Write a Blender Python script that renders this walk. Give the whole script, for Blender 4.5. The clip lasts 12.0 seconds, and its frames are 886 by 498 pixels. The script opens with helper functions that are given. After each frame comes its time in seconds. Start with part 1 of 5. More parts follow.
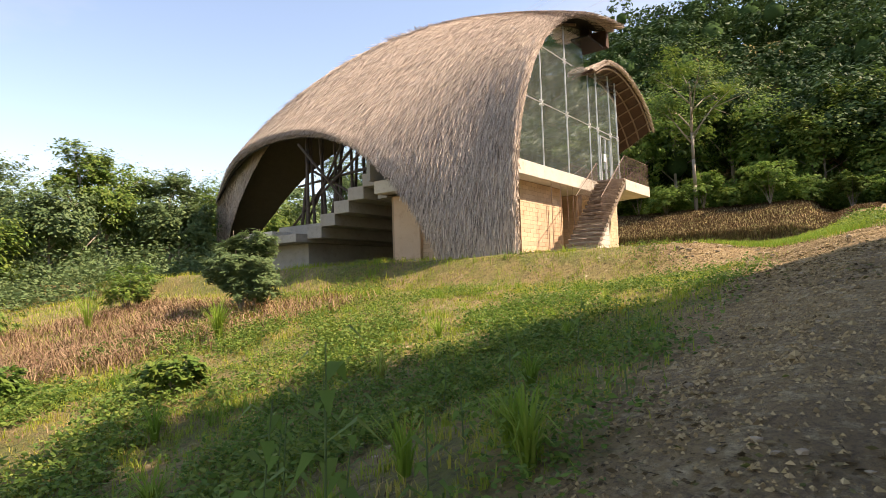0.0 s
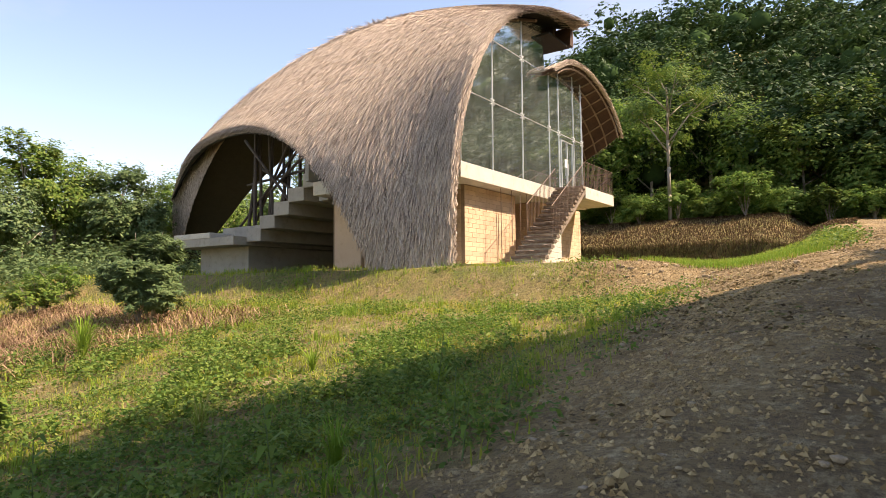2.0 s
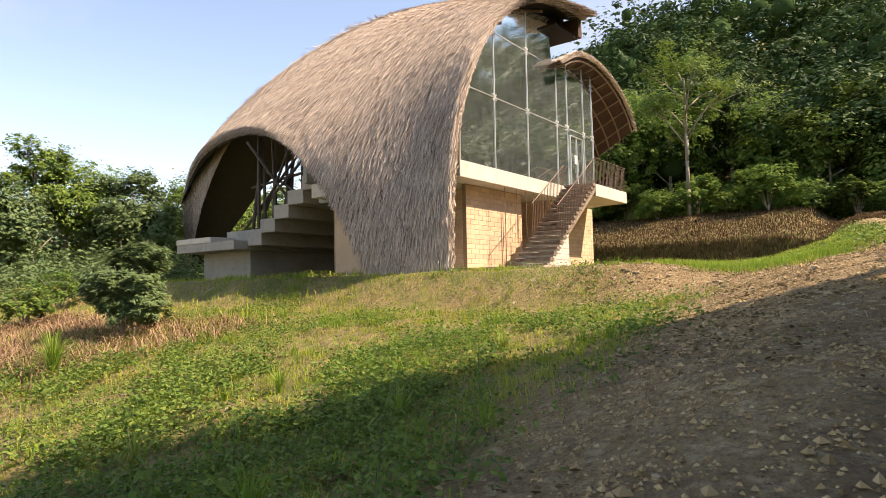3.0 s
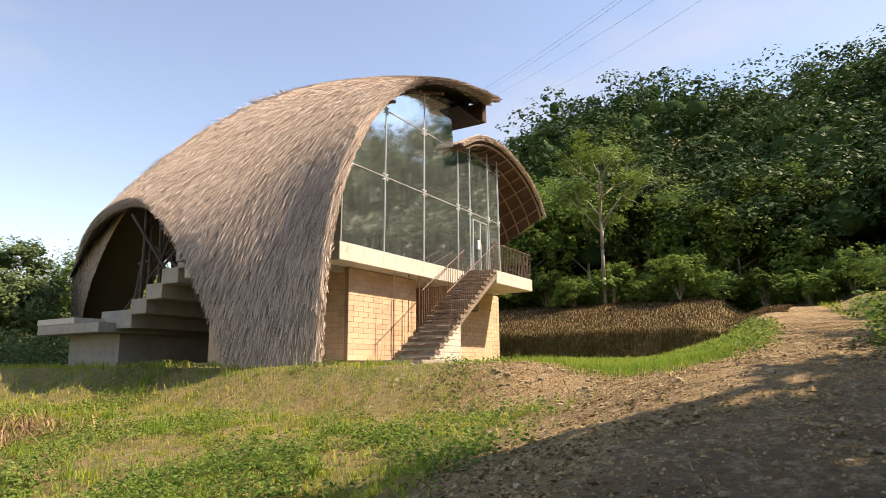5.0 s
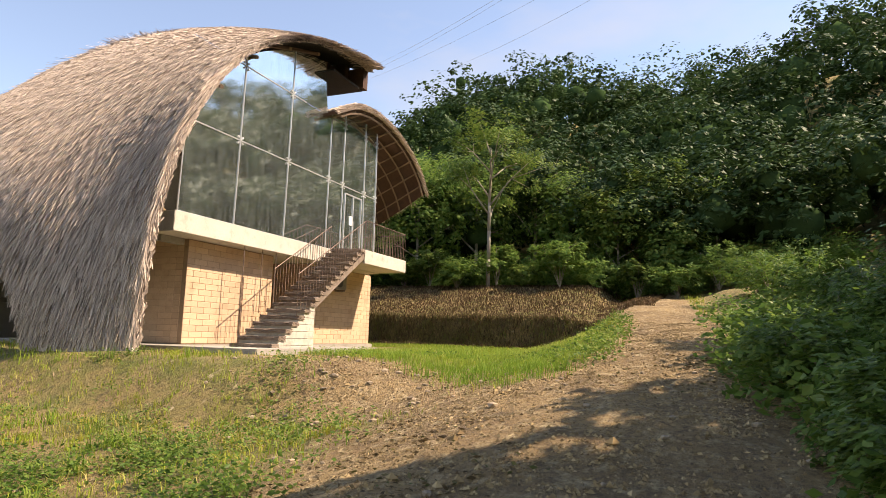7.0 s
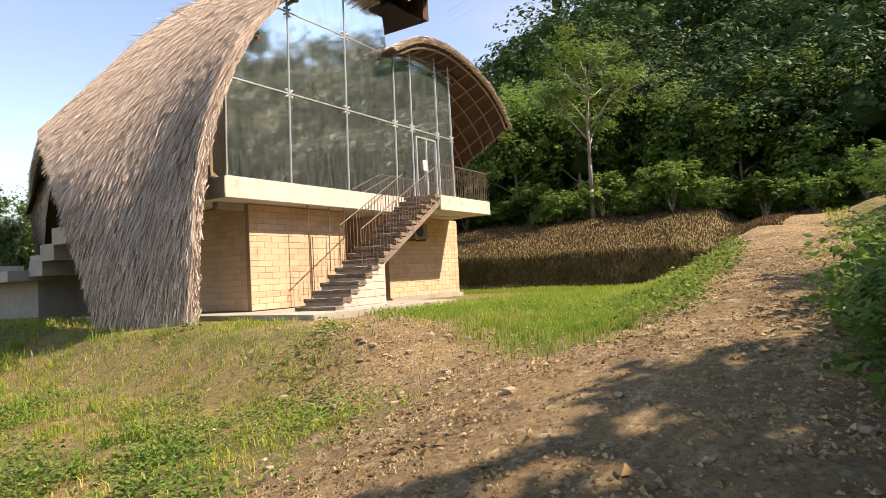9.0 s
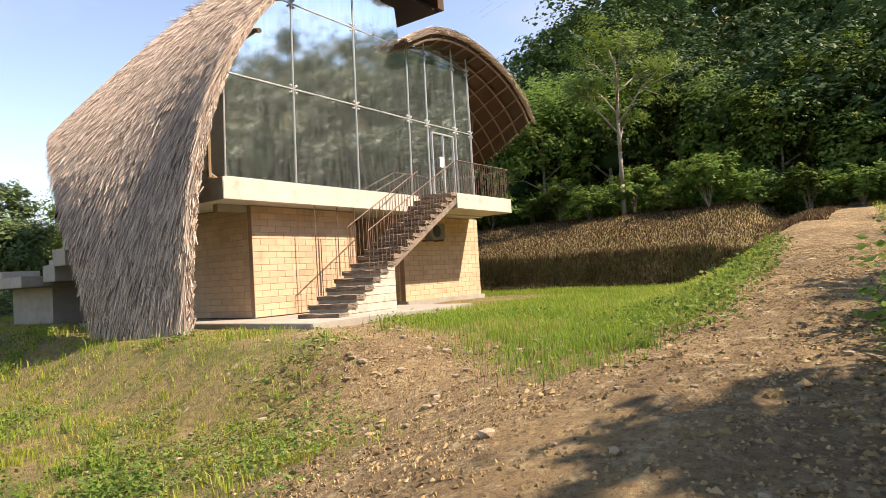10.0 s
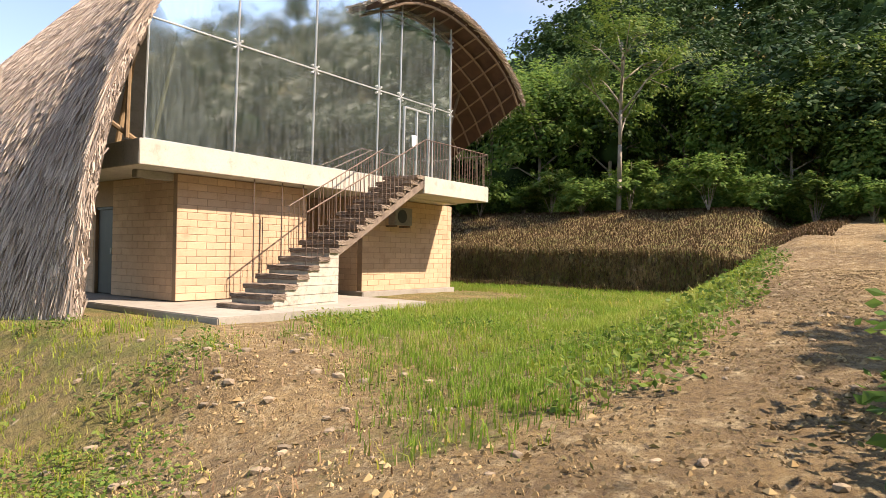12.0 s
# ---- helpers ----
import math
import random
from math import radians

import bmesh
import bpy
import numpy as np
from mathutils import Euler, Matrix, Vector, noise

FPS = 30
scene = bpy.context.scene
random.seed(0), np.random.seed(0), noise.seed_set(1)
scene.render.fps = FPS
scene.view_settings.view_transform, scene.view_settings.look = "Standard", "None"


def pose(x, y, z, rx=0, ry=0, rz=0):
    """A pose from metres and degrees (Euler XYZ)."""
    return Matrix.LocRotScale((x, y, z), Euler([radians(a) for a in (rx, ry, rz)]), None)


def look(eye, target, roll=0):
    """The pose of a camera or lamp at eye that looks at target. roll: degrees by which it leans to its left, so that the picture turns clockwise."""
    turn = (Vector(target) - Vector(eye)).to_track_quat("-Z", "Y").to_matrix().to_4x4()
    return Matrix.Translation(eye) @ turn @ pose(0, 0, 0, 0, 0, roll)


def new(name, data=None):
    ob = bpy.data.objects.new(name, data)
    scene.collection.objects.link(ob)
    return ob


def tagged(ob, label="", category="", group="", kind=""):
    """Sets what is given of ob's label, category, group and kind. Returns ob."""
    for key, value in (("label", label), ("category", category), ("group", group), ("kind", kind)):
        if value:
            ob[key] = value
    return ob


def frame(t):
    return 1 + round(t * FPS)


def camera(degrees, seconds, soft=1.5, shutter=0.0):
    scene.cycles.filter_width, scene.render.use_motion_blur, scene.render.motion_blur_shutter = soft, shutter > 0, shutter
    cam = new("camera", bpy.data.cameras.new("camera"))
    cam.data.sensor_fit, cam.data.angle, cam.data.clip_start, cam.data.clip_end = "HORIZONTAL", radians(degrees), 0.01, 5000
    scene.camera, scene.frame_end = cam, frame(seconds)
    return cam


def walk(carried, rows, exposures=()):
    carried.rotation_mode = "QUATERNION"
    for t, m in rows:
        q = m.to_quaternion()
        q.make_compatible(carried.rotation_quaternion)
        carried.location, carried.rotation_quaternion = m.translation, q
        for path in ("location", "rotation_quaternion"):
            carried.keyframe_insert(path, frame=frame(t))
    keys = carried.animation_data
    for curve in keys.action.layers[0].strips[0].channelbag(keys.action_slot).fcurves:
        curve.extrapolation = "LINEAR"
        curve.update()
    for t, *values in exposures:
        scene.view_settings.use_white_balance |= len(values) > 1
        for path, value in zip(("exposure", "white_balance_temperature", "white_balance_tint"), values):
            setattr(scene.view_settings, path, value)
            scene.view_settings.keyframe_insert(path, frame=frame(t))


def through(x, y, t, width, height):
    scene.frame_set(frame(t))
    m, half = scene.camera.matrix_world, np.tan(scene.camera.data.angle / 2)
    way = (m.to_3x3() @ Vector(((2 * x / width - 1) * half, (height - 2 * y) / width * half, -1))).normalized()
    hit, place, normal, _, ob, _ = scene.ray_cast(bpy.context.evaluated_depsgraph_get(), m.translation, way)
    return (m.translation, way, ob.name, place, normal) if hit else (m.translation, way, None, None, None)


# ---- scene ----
cam = camera(70.0, 12.0, soft=0.8)
PATH = [
    (0, (-19.147, -10.274, -1.084), (-17.518, -9.12, -0.965), -2.0),
    (0.5, (-18.426, -10.399, -0.99), (-16.784, -9.261, -0.886), -1.3),
    (1, (-17.753, -10.432, -0.949), (-16.108, -9.303, -0.806), -2.4),
    (1.5, (-17.166, -10.62, -0.869), (-15.427, -9.643, -0.719), 1.3),
    (2, (-16.643, -10.735, -0.751), (-14.998, -9.604, -0.628), -0.6),
    (2.5, (-16.073, -10.715, -0.576), (-14.457, -9.541, -0.481), -1.6),
    (2.7, (-15.855, -10.728, -0.554), (-14.251, -9.538, -0.459), -1.9),
    (4.3, (-14.022, -11.269, -0.301), (-12.361, -10.197, 0.001), 2.6),
    (4.5, (-13.79, -11.307, -0.269), (-12.136, -10.236, 0.074), 1.4),
    (5, (-13.289, -11.328, -0.172), (-11.603, -10.315, 0.191), -0.5),
    (5.5, (-12.981, -11.471, -0.009), (-11.147, -10.746, 0.322), 2.9),
    (6, (-12.74, -11.753, 0.154), (-10.81, -11.362, 0.502), 5.5),
    (6.5, (-12.28, -11.859, 0.277), (-10.372, -11.347, 0.591), 2.4),
    (7, (-11.599, -11.828, 0.379), (-9.764, -11.079, 0.652), 1.6),
    (7.5, (-10.86, -11.802, 0.476), (-9.119, -10.836, 0.673), 1.3),
    (7.7, (-10.632, -11.813, 0.483), (-8.947, -10.748, 0.643), -0.3),
    (9.3, (-9.298, -12.311, 0.742), (-7.624, -11.219, 0.806), -2.7),
    (9.5, (-9.065, -12.284, 0.778), (-7.391, -11.191, 0.848), -0.8),
    (10, (-8.453, -12.167, 0.789), (-6.842, -10.985, 0.869), -3.3),
    (10.5, (-7.854, -12.061, 0.884), (-6.268, -10.844, 0.926), -2.4),
    (11, (-7.328, -12.018, 1.014), (-5.648, -10.933, 0.988), -0.4),
    (11.5, (-6.75, -12.02, 1.061), (-5.134, -10.842, 1.055), -1.7),
    (12, (-6.284, -12.012, 1.095), (-4.678, -10.82, 1.113), 1.0),
]
TINT, SUN, SKY, CLOUD = 19, 3.7, 0.112, (2.5, 2.8, 3.3, 1)
walk(cam, [(t, look(eye, target, roll)) for t, eye, target, roll in PATH],
     exposures=[(0.0, 1.57, 8400, TINT), (2.7, 1.58, 8400, TINT), (5.0, 1.42, 8400, TINT), (8.5, 1.47, 8150, TINT), (12.0, 1.50, 7750, TINT)])

# ---- sky and sun ----
SUN_TO = Vector((-0.288, 0.594, -0.751))       # the way the sunlight travels
SUN_AZ = math.atan2(-SUN_TO.x, -SUN_TO.y)      # bearing of the sun, clockwise from +y
world = bpy.data.worlds.new("sky")
scene.world = world
world.use_nodes = True
wn, wl = world.node_tree.nodes, world.node_tree.links
sky = wn.new("ShaderNodeTexSky")
sky.sky_type, sky.sun_disc = "NISHITA", False
sky.sun_elevation, sky.sun_rotation = math.asin(-SUN_TO.z), SUN_AZ
sky.air_density, sky.dust_density, sky.ozone_density = 1.0, 0.15, 3.0
# thin broken cloud over the blue
tc = wn.new("ShaderNodeTexCoord")
mp = wn.new("ShaderNodeMapping")
mp.inputs["Scale"].default_value = (1.0, 1.0, 2.6)
nz = wn.new("ShaderNodeTexNoise")
nz.inputs["Scale"].default_value, nz.inputs["Detail"].default_value, nz.inputs["Roughness"].default_value = 2.1, 7.0, 0.52
cr = wn.new("ShaderNodeValToRGB")
cr.color_ramp.elements[0].position, cr.color_ramp.elements[1].position = 0.50, 0.84
cr.color_ramp.elements[0].color, cr.color_ramp.elements[1].color = (0.04, 0.04, 0.04, 1), (0.86, 0.86, 0.86, 1)
mx = wn.new("ShaderNodeMix")
mx.data_type = "RGBA"
mx.inputs["B"].default_value = CLOUD
wl.new(tc.outputs["Generated"], mp.inputs["Vector"])
wl.new(mp.outputs["Vector"], nz.inputs["Vector"])
wl.new(nz.outputs["Fac"], cr.inputs["Fac"])
wl.new(cr.outputs["Color"], mx.inputs["Factor"])
wl.new(sky.outputs["Color"], mx.inputs["A"])
wl.new(mx.outputs["Result"], wn["Background"].inputs["Color"])
wn["Background"].inputs["Strength"].default_value = SKY
sun = new("sun", bpy.data.lights.new("sun", "SUN"))
sun.data.energy, sun.data.angle, sun.data.color = SUN, radians(0.53), (1.0, 0.93, 0.82)
sun.matrix_world = look((0, 0, 60), Vector((0, 0, 60)) + SUN_TO)

# ---- materials ----


def nodes(name):
    m = bpy.data.materials.new(name)
    m.use_nodes = True
    return m, m.node_tree.nodes, m.node_tree.links


def mixed(n, l, fac, a, b):
    """A colour mix of two colours or sockets."""
    k = n.new("ShaderNodeMix")
    k.data_type = "RGBA"
    for slot, v in (("A", a), ("B", b)):
        if isinstance(v, tuple):
            k.inputs[slot].default_value = (*v, 1)
        else:
            l.new(v, k.inputs[slot])
    if isinstance(fac, float):
        k.inputs["Factor"].default_value = fac
    else:
        l.new(fac, k.inputs["Factor"])
    return k.outputs["Result"]


def noise_at(n, l, scale, detail=5.0, rough=0.55, stretch=(1, 1, 1)):
    g = n.new("ShaderNodeNewGeometry")
    p = n.new("ShaderNodeMapping")
    p.inputs["Scale"].default_value = stretch
    t = n.new("ShaderNodeTexNoise")
    t.inputs["Scale"].default_value, t.inputs["Detail"].default_value, t.inputs["Roughness"].default_value = scale, detail, rough
    l.new(g.outputs["Position"], p.inputs["Vector"])
    l.new(p.outputs["Vector"], t.inputs["Vector"])
    return t.outputs["Fac"]


def ramp(n, l, fac, a, b):
    r = n.new("ShaderNodeMapRange")
    r.inputs["From Min"].default_value, r.inputs["From Max"].default_value = a, b
    l.new(fac, r.inputs["Value"])
    return r.outputs["Result"]


def bumped(n, l, height, strength, distance):
    b = n.new("ShaderNodeBump")
    b.inputs["Strength"].default_value, b.inputs["Distance"].default_value = strength, distance
    l.new(height, b.inputs["Height"])
    l.new(b.outputs["Normal"], n["Principled BSDF"].inputs["Normal"])


def surface(name, a, b, c, coarse=1.2, fine=30.0, rough=0.85, bump=0.4, depth=0.01, metal=0.0, vary=0.0, stretch=(1, 1, 1)):
    """A worn surface: colours a and b mixed by coarse noise, stains of c, fine grain and relief, optional change from piece to piece."""
    m, n, l = nodes(name)
    p = n["Principled BSDF"]
    col = mixed(n, l, ramp(n, l, noise_at(n, l, coarse, 6.0, 0.6, stretch), 0.35, 0.65), a, b)
    col = mixed(n, l, ramp(n, l, noise_at(n, l, coarse * 3.7, 8.0, 0.7, stretch), 0.52, 0.78), col, c)
    grain = noise_at(n, l, fine, 6.0, 0.7, stretch)
    dark = tuple(v * 0.62 for v in c)
    col = mixed(n, l, ramp(n, l, grain, 0.5, 1.15), col, dark)
    if vary:
        o = n.new("ShaderNodeObjectInfo")
        h = n.new("ShaderNodeHueSaturation")
        l.new(ramp_out(n, l, o.outputs["Random"], 1 - vary, 1 + vary), h.inputs["Value"])
        l.new(col, h.inputs["Color"])
        col = h.outputs["Color"]
    l.new(col, p.inputs["Base Color"])
    p.inputs["Roughness"].default_value, p.inputs["Metallic"].default_value = rough, metal
    bumped(n, l, grain, bump, depth)
    return m


def ramp_out(n, l, fac, a, b):
    r = n.new("ShaderNodeMapRange")
    r.inputs["To Min"].default_value, r.inputs["To Max"].default_value = a, b
    l.new(fac, r.inputs["Value"])
    return r.outputs["Result"]


def leafy(name, colours, through=0.35, rough=0.5, patch=0.0):
    """Leaves, blades and straw: a colour for each piece, and light that comes through."""
    m, n, l = nodes(name)
    g = n.new("ShaderNodeNewGeometry")
    r = n.new("ShaderNodeValToRGB")
    e = r.color_ramp.elements
    while len(e) < len(colours):
        e.new(0.5)
    for k, c in enumerate(colours):
        e[k].position, e[k].color = k / (len(colours) - 1), (*c, 1)
    fac = g.outputs["Random Per Island"]
    if patch:
        s = n.new("ShaderNodeMath")
        s.operation = "MULTIPLY_ADD"
        l.new(ramp(n, l, noise_at(n, l, patch, 3.0), 0.36, 0.64), s.inputs[0])
        s.inputs[1].default_value = 0.62
        k = n.new("ShaderNodeMath")
        k.operation = "MULTIPLY"
        k.inputs[1].default_value = 0.38
        l.new(fac, k.inputs[0])
        l.new(k.outputs[0], s.inputs[2])
        fac = s.outputs[0]
    l.new(fac, r.inputs["Fac"])
    p = n["Principled BSDF"]
    l.new(r.outputs["Color"], p.inputs["Base Color"])
    p.inputs["Roughness"].default_value = rough
    p.inputs["Specular IOR Level"].default_value = 0.12
    if through:
        t = n.new("ShaderNodeBsdfTranslucent")
        x = n.new("ShaderNodeMixShader")
        x.inputs["Fac"].default_value = through
        l.new(r.outputs["Color"], t.inputs["Color"])
        l.new(p.outputs["BSDF"], x.inputs[1])
        l.new(t.outputs["BSDF"], x.inputs[2])
        l.new(x.outputs["Shader"], n["Material Output"].inputs["Surface"])
    return m


CONCRETE = surface("concrete", (0.36, 0.33, 0.285), (0.29, 0.265, 0.23), (0.21, 0.185, 0.155), 0.9, 26, 0.9, 0.35, 0.008)
PALE = surface("pale_render", (0.57, 0.53, 0.46), (0.49, 0.45, 0.385), (0.33, 0.29, 0.235), 1.1, 22, 0.88, 0.3, 0.008)
BRICK = surface("earth_block", (0.58, 0.41, 0.275), (0.52, 0.355, 0.235), (0.42, 0.27, 0.17), 0.7, 34, 0.92, 0.35, 0.006, vary=0.10)
MORTAR = surface("mortar", (0.36, 0.25, 0.165), (0.30, 0.205, 0.135), (0.22, 0.15, 0.10), 2.0, 40, 0.95, 0.4, 0.006)
STEEL = surface("rusty_steel", (0.20, 0.15, 0.12), (0.13, 0.09, 0.07), (0.30, 0.14, 0.07), 3.0, 60, 0.6, 0.3, 0.003, metal=0.5)
ALU = surface("pale_metal", (0.55, 0.57, 0.56), (0.48, 0.50, 0.49), (0.38, 0.39, 0.38), 3.0, 60, 0.42, 0.1, 0.002, metal=0.5)
BAMBOO = surface("bamboo", (0.26, 0.18, 0.10), (0.20, 0.13, 0.075), (0.12, 0.075, 0.04), 2.0, 30, 0.6, 0.3, 0.004)
DARKPOLE = surface("dark_bamboo", (0.075, 0.052, 0.038), (0.05, 0.036, 0.027), (0.03, 0.022, 0.017), 2.0, 30, 0.75, 0.3, 0.004)
PALEROD = surface("pale_cane", (0.24, 0.17, 0.115), (0.19, 0.13, 0.09), (0.11, 0.075, 0.05), 2.0, 30, 0.6, 0.2, 0.003)
# near-black: the deep shade under the roof is put into this colour
LINING = surface("shade_dark_lining", (0.022, 0.017, 0.014), (0.016, 0.012, 0.010), (0.034, 0.025, 0.019), 2.5, 50, 0.95, 0.6, 0.02)
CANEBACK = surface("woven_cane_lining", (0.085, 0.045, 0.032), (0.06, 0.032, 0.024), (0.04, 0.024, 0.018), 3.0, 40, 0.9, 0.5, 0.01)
STRAWBED = surface("thatch_bed", (0.30, 0.24, 0.20), (0.22, 0.175, 0.145), (0.12, 0.095, 0.08), 2.0, 70, 0.95, 0.8, 0.03)
STRAW = leafy("straw", [(0.09, 0.07, 0.06), (0.46, 0.375, 0.315), (0.62, 0.515, 0.435), (0.20, 0.16, 0.135), (0.68, 0.57, 0.48), (0.42, 0.34, 0.285), (0.76, 0.64, 0.54)], 0.0, 0.75)
WHITEWASH = surface("worn_whitewash", (0.52, 0.485, 0.42), (0.40, 0.365, 0.31), (0.22, 0.18, 0.14), 1.8, 16, 0.92, 0.7, 0.02)
PLASTER = surface("grey_plaster", (0.30, 0.29, 0.27), (0.25, 0.24, 0.22), (0.18, 0.17, 0.15), 0.8, 24, 0.9, 0.2, 0.005)
STEP = surface("weathered_step", (0.27, 0.21, 0.16), (0.15, 0.11, 0.085), (0.07, 0.05, 0.04), 3.0, 30, 0.92, 0.5, 0.01)
BLACKDOOR = surface("dark_door_paint", (0.035, 0.04, 0.04), (0.025, 0.03, 0.03), (0.06, 0.06, 0.055), 1.5, 30, 0.5, 0.1, 0.002)
PAPER = surface("white_paper", (0.80, 0.80, 0.78), (0.76, 0.76, 0.74), (0.66, 0.66, 0.63), 3.0, 40, 0.7, 0.05, 0.001)
BARK = surface("pale_bark", (0.34, 0.30, 0.24), (0.26, 0.22, 0.17), (0.16, 0.13, 0.10), 2.5, 24, 0.9, 0.6, 0.02, stretch=(1, 1, 0.3))
CLAY = surface("roof_clay", (0.45, 0.33, 0.20), (0.38, 0.27, 0.17), (0.25, 0.18, 0.11), 1.5, 30, 0.9, 0.3, 0.01)
STONE = surface("field_stone", (0.33, 0.26, 0.18), (0.26, 0.20, 0.135), (0.17, 0.125, 0.085), 4.0, 40, 0.92, 0.5, 0.01, vary=0.25)
CLIFF = surface("limestone_cliff", (0.50, 0.48, 0.44), (0.36, 0.34, 0.31), (0.16, 0.15, 0.13), 0.25, 2.0, 0.9, 0.8, 0.3)
WIRE = surface("power_cable", (0.30, 0.31, 0.33), (0.26, 0.27, 0.29), (0.22, 0.22, 0.23), 1.0, 10, 0.5, 0.0, 0.001)
WHITEBOX = surface("painted_metal", (0.24, 0.225, 0.20), (0.20, 0.185, 0.165), (0.13, 0.11, 0.09), 2.0, 40, 0.5, 0.1, 0.002)

LEAF_FOREST = leafy("forest_leaf", [(0.028, 0.058, 0.022), (0.037, 0.074, 0.026), (0.048, 0.090, 0.029), (0.064, 0.106, 0.034)], 0.18, 0.55, 0.09)
LEAF_LIGHT = leafy("light_leaf", [(0.07, 0.14, 0.03), (0.115, 0.195, 0.04), (0.165, 0.235, 0.05), (0.22, 0.265, 0.065)], 0.35, 0.5)
LEAF_DARK = leafy("bush_leaf", [(0.065, 0.130, 0.028), (0.10, 0.185, 0.036), (0.14, 0.23, 0.046), (0.19, 0.26, 0.06)], 0.42, 0.42)
LEAF_EDGE = leafy("wood_edge_leaf", [(0.095, 0.19, 0.045), (0.14, 0.245, 0.055), (0.185, 0.285, 0.065), (0.24, 0.32, 0.08)], 0.5, 0.5)
LEAF_GREY = leafy("grey_leaf", [(0.09, 0.15, 0.065), (0.13, 0.195, 0.08), (0.17, 0.225, 0.095)], 0.3, 0.5)
GRAVEL = leafy("loose_gravel", [(0.12, 0.08, 0.042), (0.31, 0.215, 0.105), (0.46, 0.345, 0.19), (0.20, 0.135, 0.068), (0.40, 0.295, 0.155)], 0.0, 0.9)
GRASS = leafy("grass_blade", [(0.50, 0.37, 0.15), (0.34, 0.33, 0.05), (0.22, 0.30, 0.04), (0.34, 0.39, 0.055), (0.56, 0.45, 0.20)], 0.35, 0.55, 0.45)
LAWN = leafy("lawn_blade", [(0.12, 0.225, 0.028), (0.17, 0.285, 0.04), (0.235, 0.33, 0.052), (0.36, 0.35, 0.11)], 0.4, 0.5, 0.3)
DRY = leafy("dry_stalk", [(0.13, 0.075, 0.045), (0.27, 0.165, 0.10), (0.44, 0.31, 0.19), (0.20, 0.115, 0.07)], 0.08, 0.8)
RUST = leafy("brown_dead_weed", [(0.065, 0.040, 0.025), (0.115, 0.072, 0.042), (0.17, 0.112, 0.065), (0.095, 0.080, 0.032), (0.135, 0.084, 0.047)], 0.12, 0.85)
DEAD = leafy("dark_dead_weed", [(0.07, 0.05, 0.03), (0.14, 0.10, 0.05), (0.20, 0.145, 0.08), (0.10, 0.12, 0.035)], 0.15, 0.85)
# colour of the shade between leaves, for spheres added inside the crowns
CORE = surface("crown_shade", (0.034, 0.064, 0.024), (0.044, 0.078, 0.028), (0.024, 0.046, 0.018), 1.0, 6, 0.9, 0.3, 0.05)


def glass_material():
    """Dusty panes: see-through, mirror-like at a slant, streaked with dried rain."""
    m, n, l = nodes("dusty_glass")
    out = n["Material Output"]
    n.remove(n["Principled BSDF"])
    tr, gl, df = n.new("ShaderNodeBsdfTransparent"), n.new("ShaderNodeBsdfGlossy"), n.new("ShaderNodeBsdfDiffuse")
    tr.inputs["Color"].default_value = (0.50, 0.62, 0.61, 1)
    gl.inputs["Color"].default_value, gl.inputs["Roughness"].default_value = (0.80, 0.88, 0.87, 1), 0.05
    df.inputs["Color"].default_value = (0.38, 0.43, 0.43, 1)
    fr = n.new("ShaderNodeFresnel")
    fr.inputs["IOR"].default_value = 1.75
    a, b = n.new("ShaderNodeMixShader"), n.new("ShaderNodeMixShader")
    l.new(fr.outputs["Fac"], a.inputs["Fac"])
    l.new(tr.outputs["BSDF"], a.inputs[1])
    l.new(gl.outputs["BSDF"], a.inputs[2])
    streak = noise_at(n, l, 5.0, 6.0, 0.65, (2.2, 2.2, 0.22))
    l.new(ramp_to(n, l, streak, 0.38, 0.80, 0.05, 0.21), b.inputs["Fac"])
    l.new(a.outputs["Shader"], b.inputs[1])
    l.new(df.outputs["BSDF"], b.inputs[2])
    l.new(b.outputs["Shader"], out.inputs["Surface"])
    return m


def ramp_to(n, l, fac, a, b, c, d):
    r = n.new("ShaderNodeMapRange")
    for key, v in (("From Min", a), ("From Max", b), ("To Min", c), ("To Max", d)):
        r.inputs[key].default_value = v
    l.new(fac, r.inputs["Value"])
    return r.outputs["Result"]


GLASS = glass_material()
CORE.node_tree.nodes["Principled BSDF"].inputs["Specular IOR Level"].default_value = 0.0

# ---- mesh helpers ----


def link(name, mesh, material, parent=None, label=""):
    ob = new(name, mesh)
    mesh.materials.append(material)
    if parent:
        ob.parent = parent
    if label:
        ob["label"] = label
    return ob


def part(name, bm, material, parent=None, label="", smooth=False):
    mesh = bpy.data.meshes.new(name)
    bm.to_mesh(mesh)
    bm.free()
    if smooth:
        mesh.polygons.foreach_set("use_smooth", [True] * len(mesh.polygons))
    return link(name, mesh, material, parent, label)


def arrays(name, verts, faces, material, parent=None, label="", smooth=False):
    """One mesh from arrays of points and of equal-sided faces."""
    verts, faces = np.asarray(verts, np.float32).reshape(-1, 3), np.asarray(faces, np.int32)
    mesh = bpy.data.meshes.new(name)
    k = faces.shape[1]
    mesh.vertices.add(len(verts))
    mesh.vertices.foreach_set("co", verts.ravel())
    mesh.loops.add(faces.size)
    mesh.loops.foreach_set("vertex_index", faces.ravel())
    mesh.polygons.add(len(faces))
    mesh.polygons.foreach_set("loop_start", np.arange(0, faces.size, k, dtype=np.int32))
    mesh.polygons.foreach_set("use_smooth", np.full(len(faces), smooth))
    mesh.update(calc_edges=True)
    mesh.validate()
    return link(name, mesh, material, parent, label)


def thing(name, label, category, group="", at=(0, 0, 0), kind=""):
    e = new(name)
    e.location = at
    return tagged(e, label, category, group, kind)


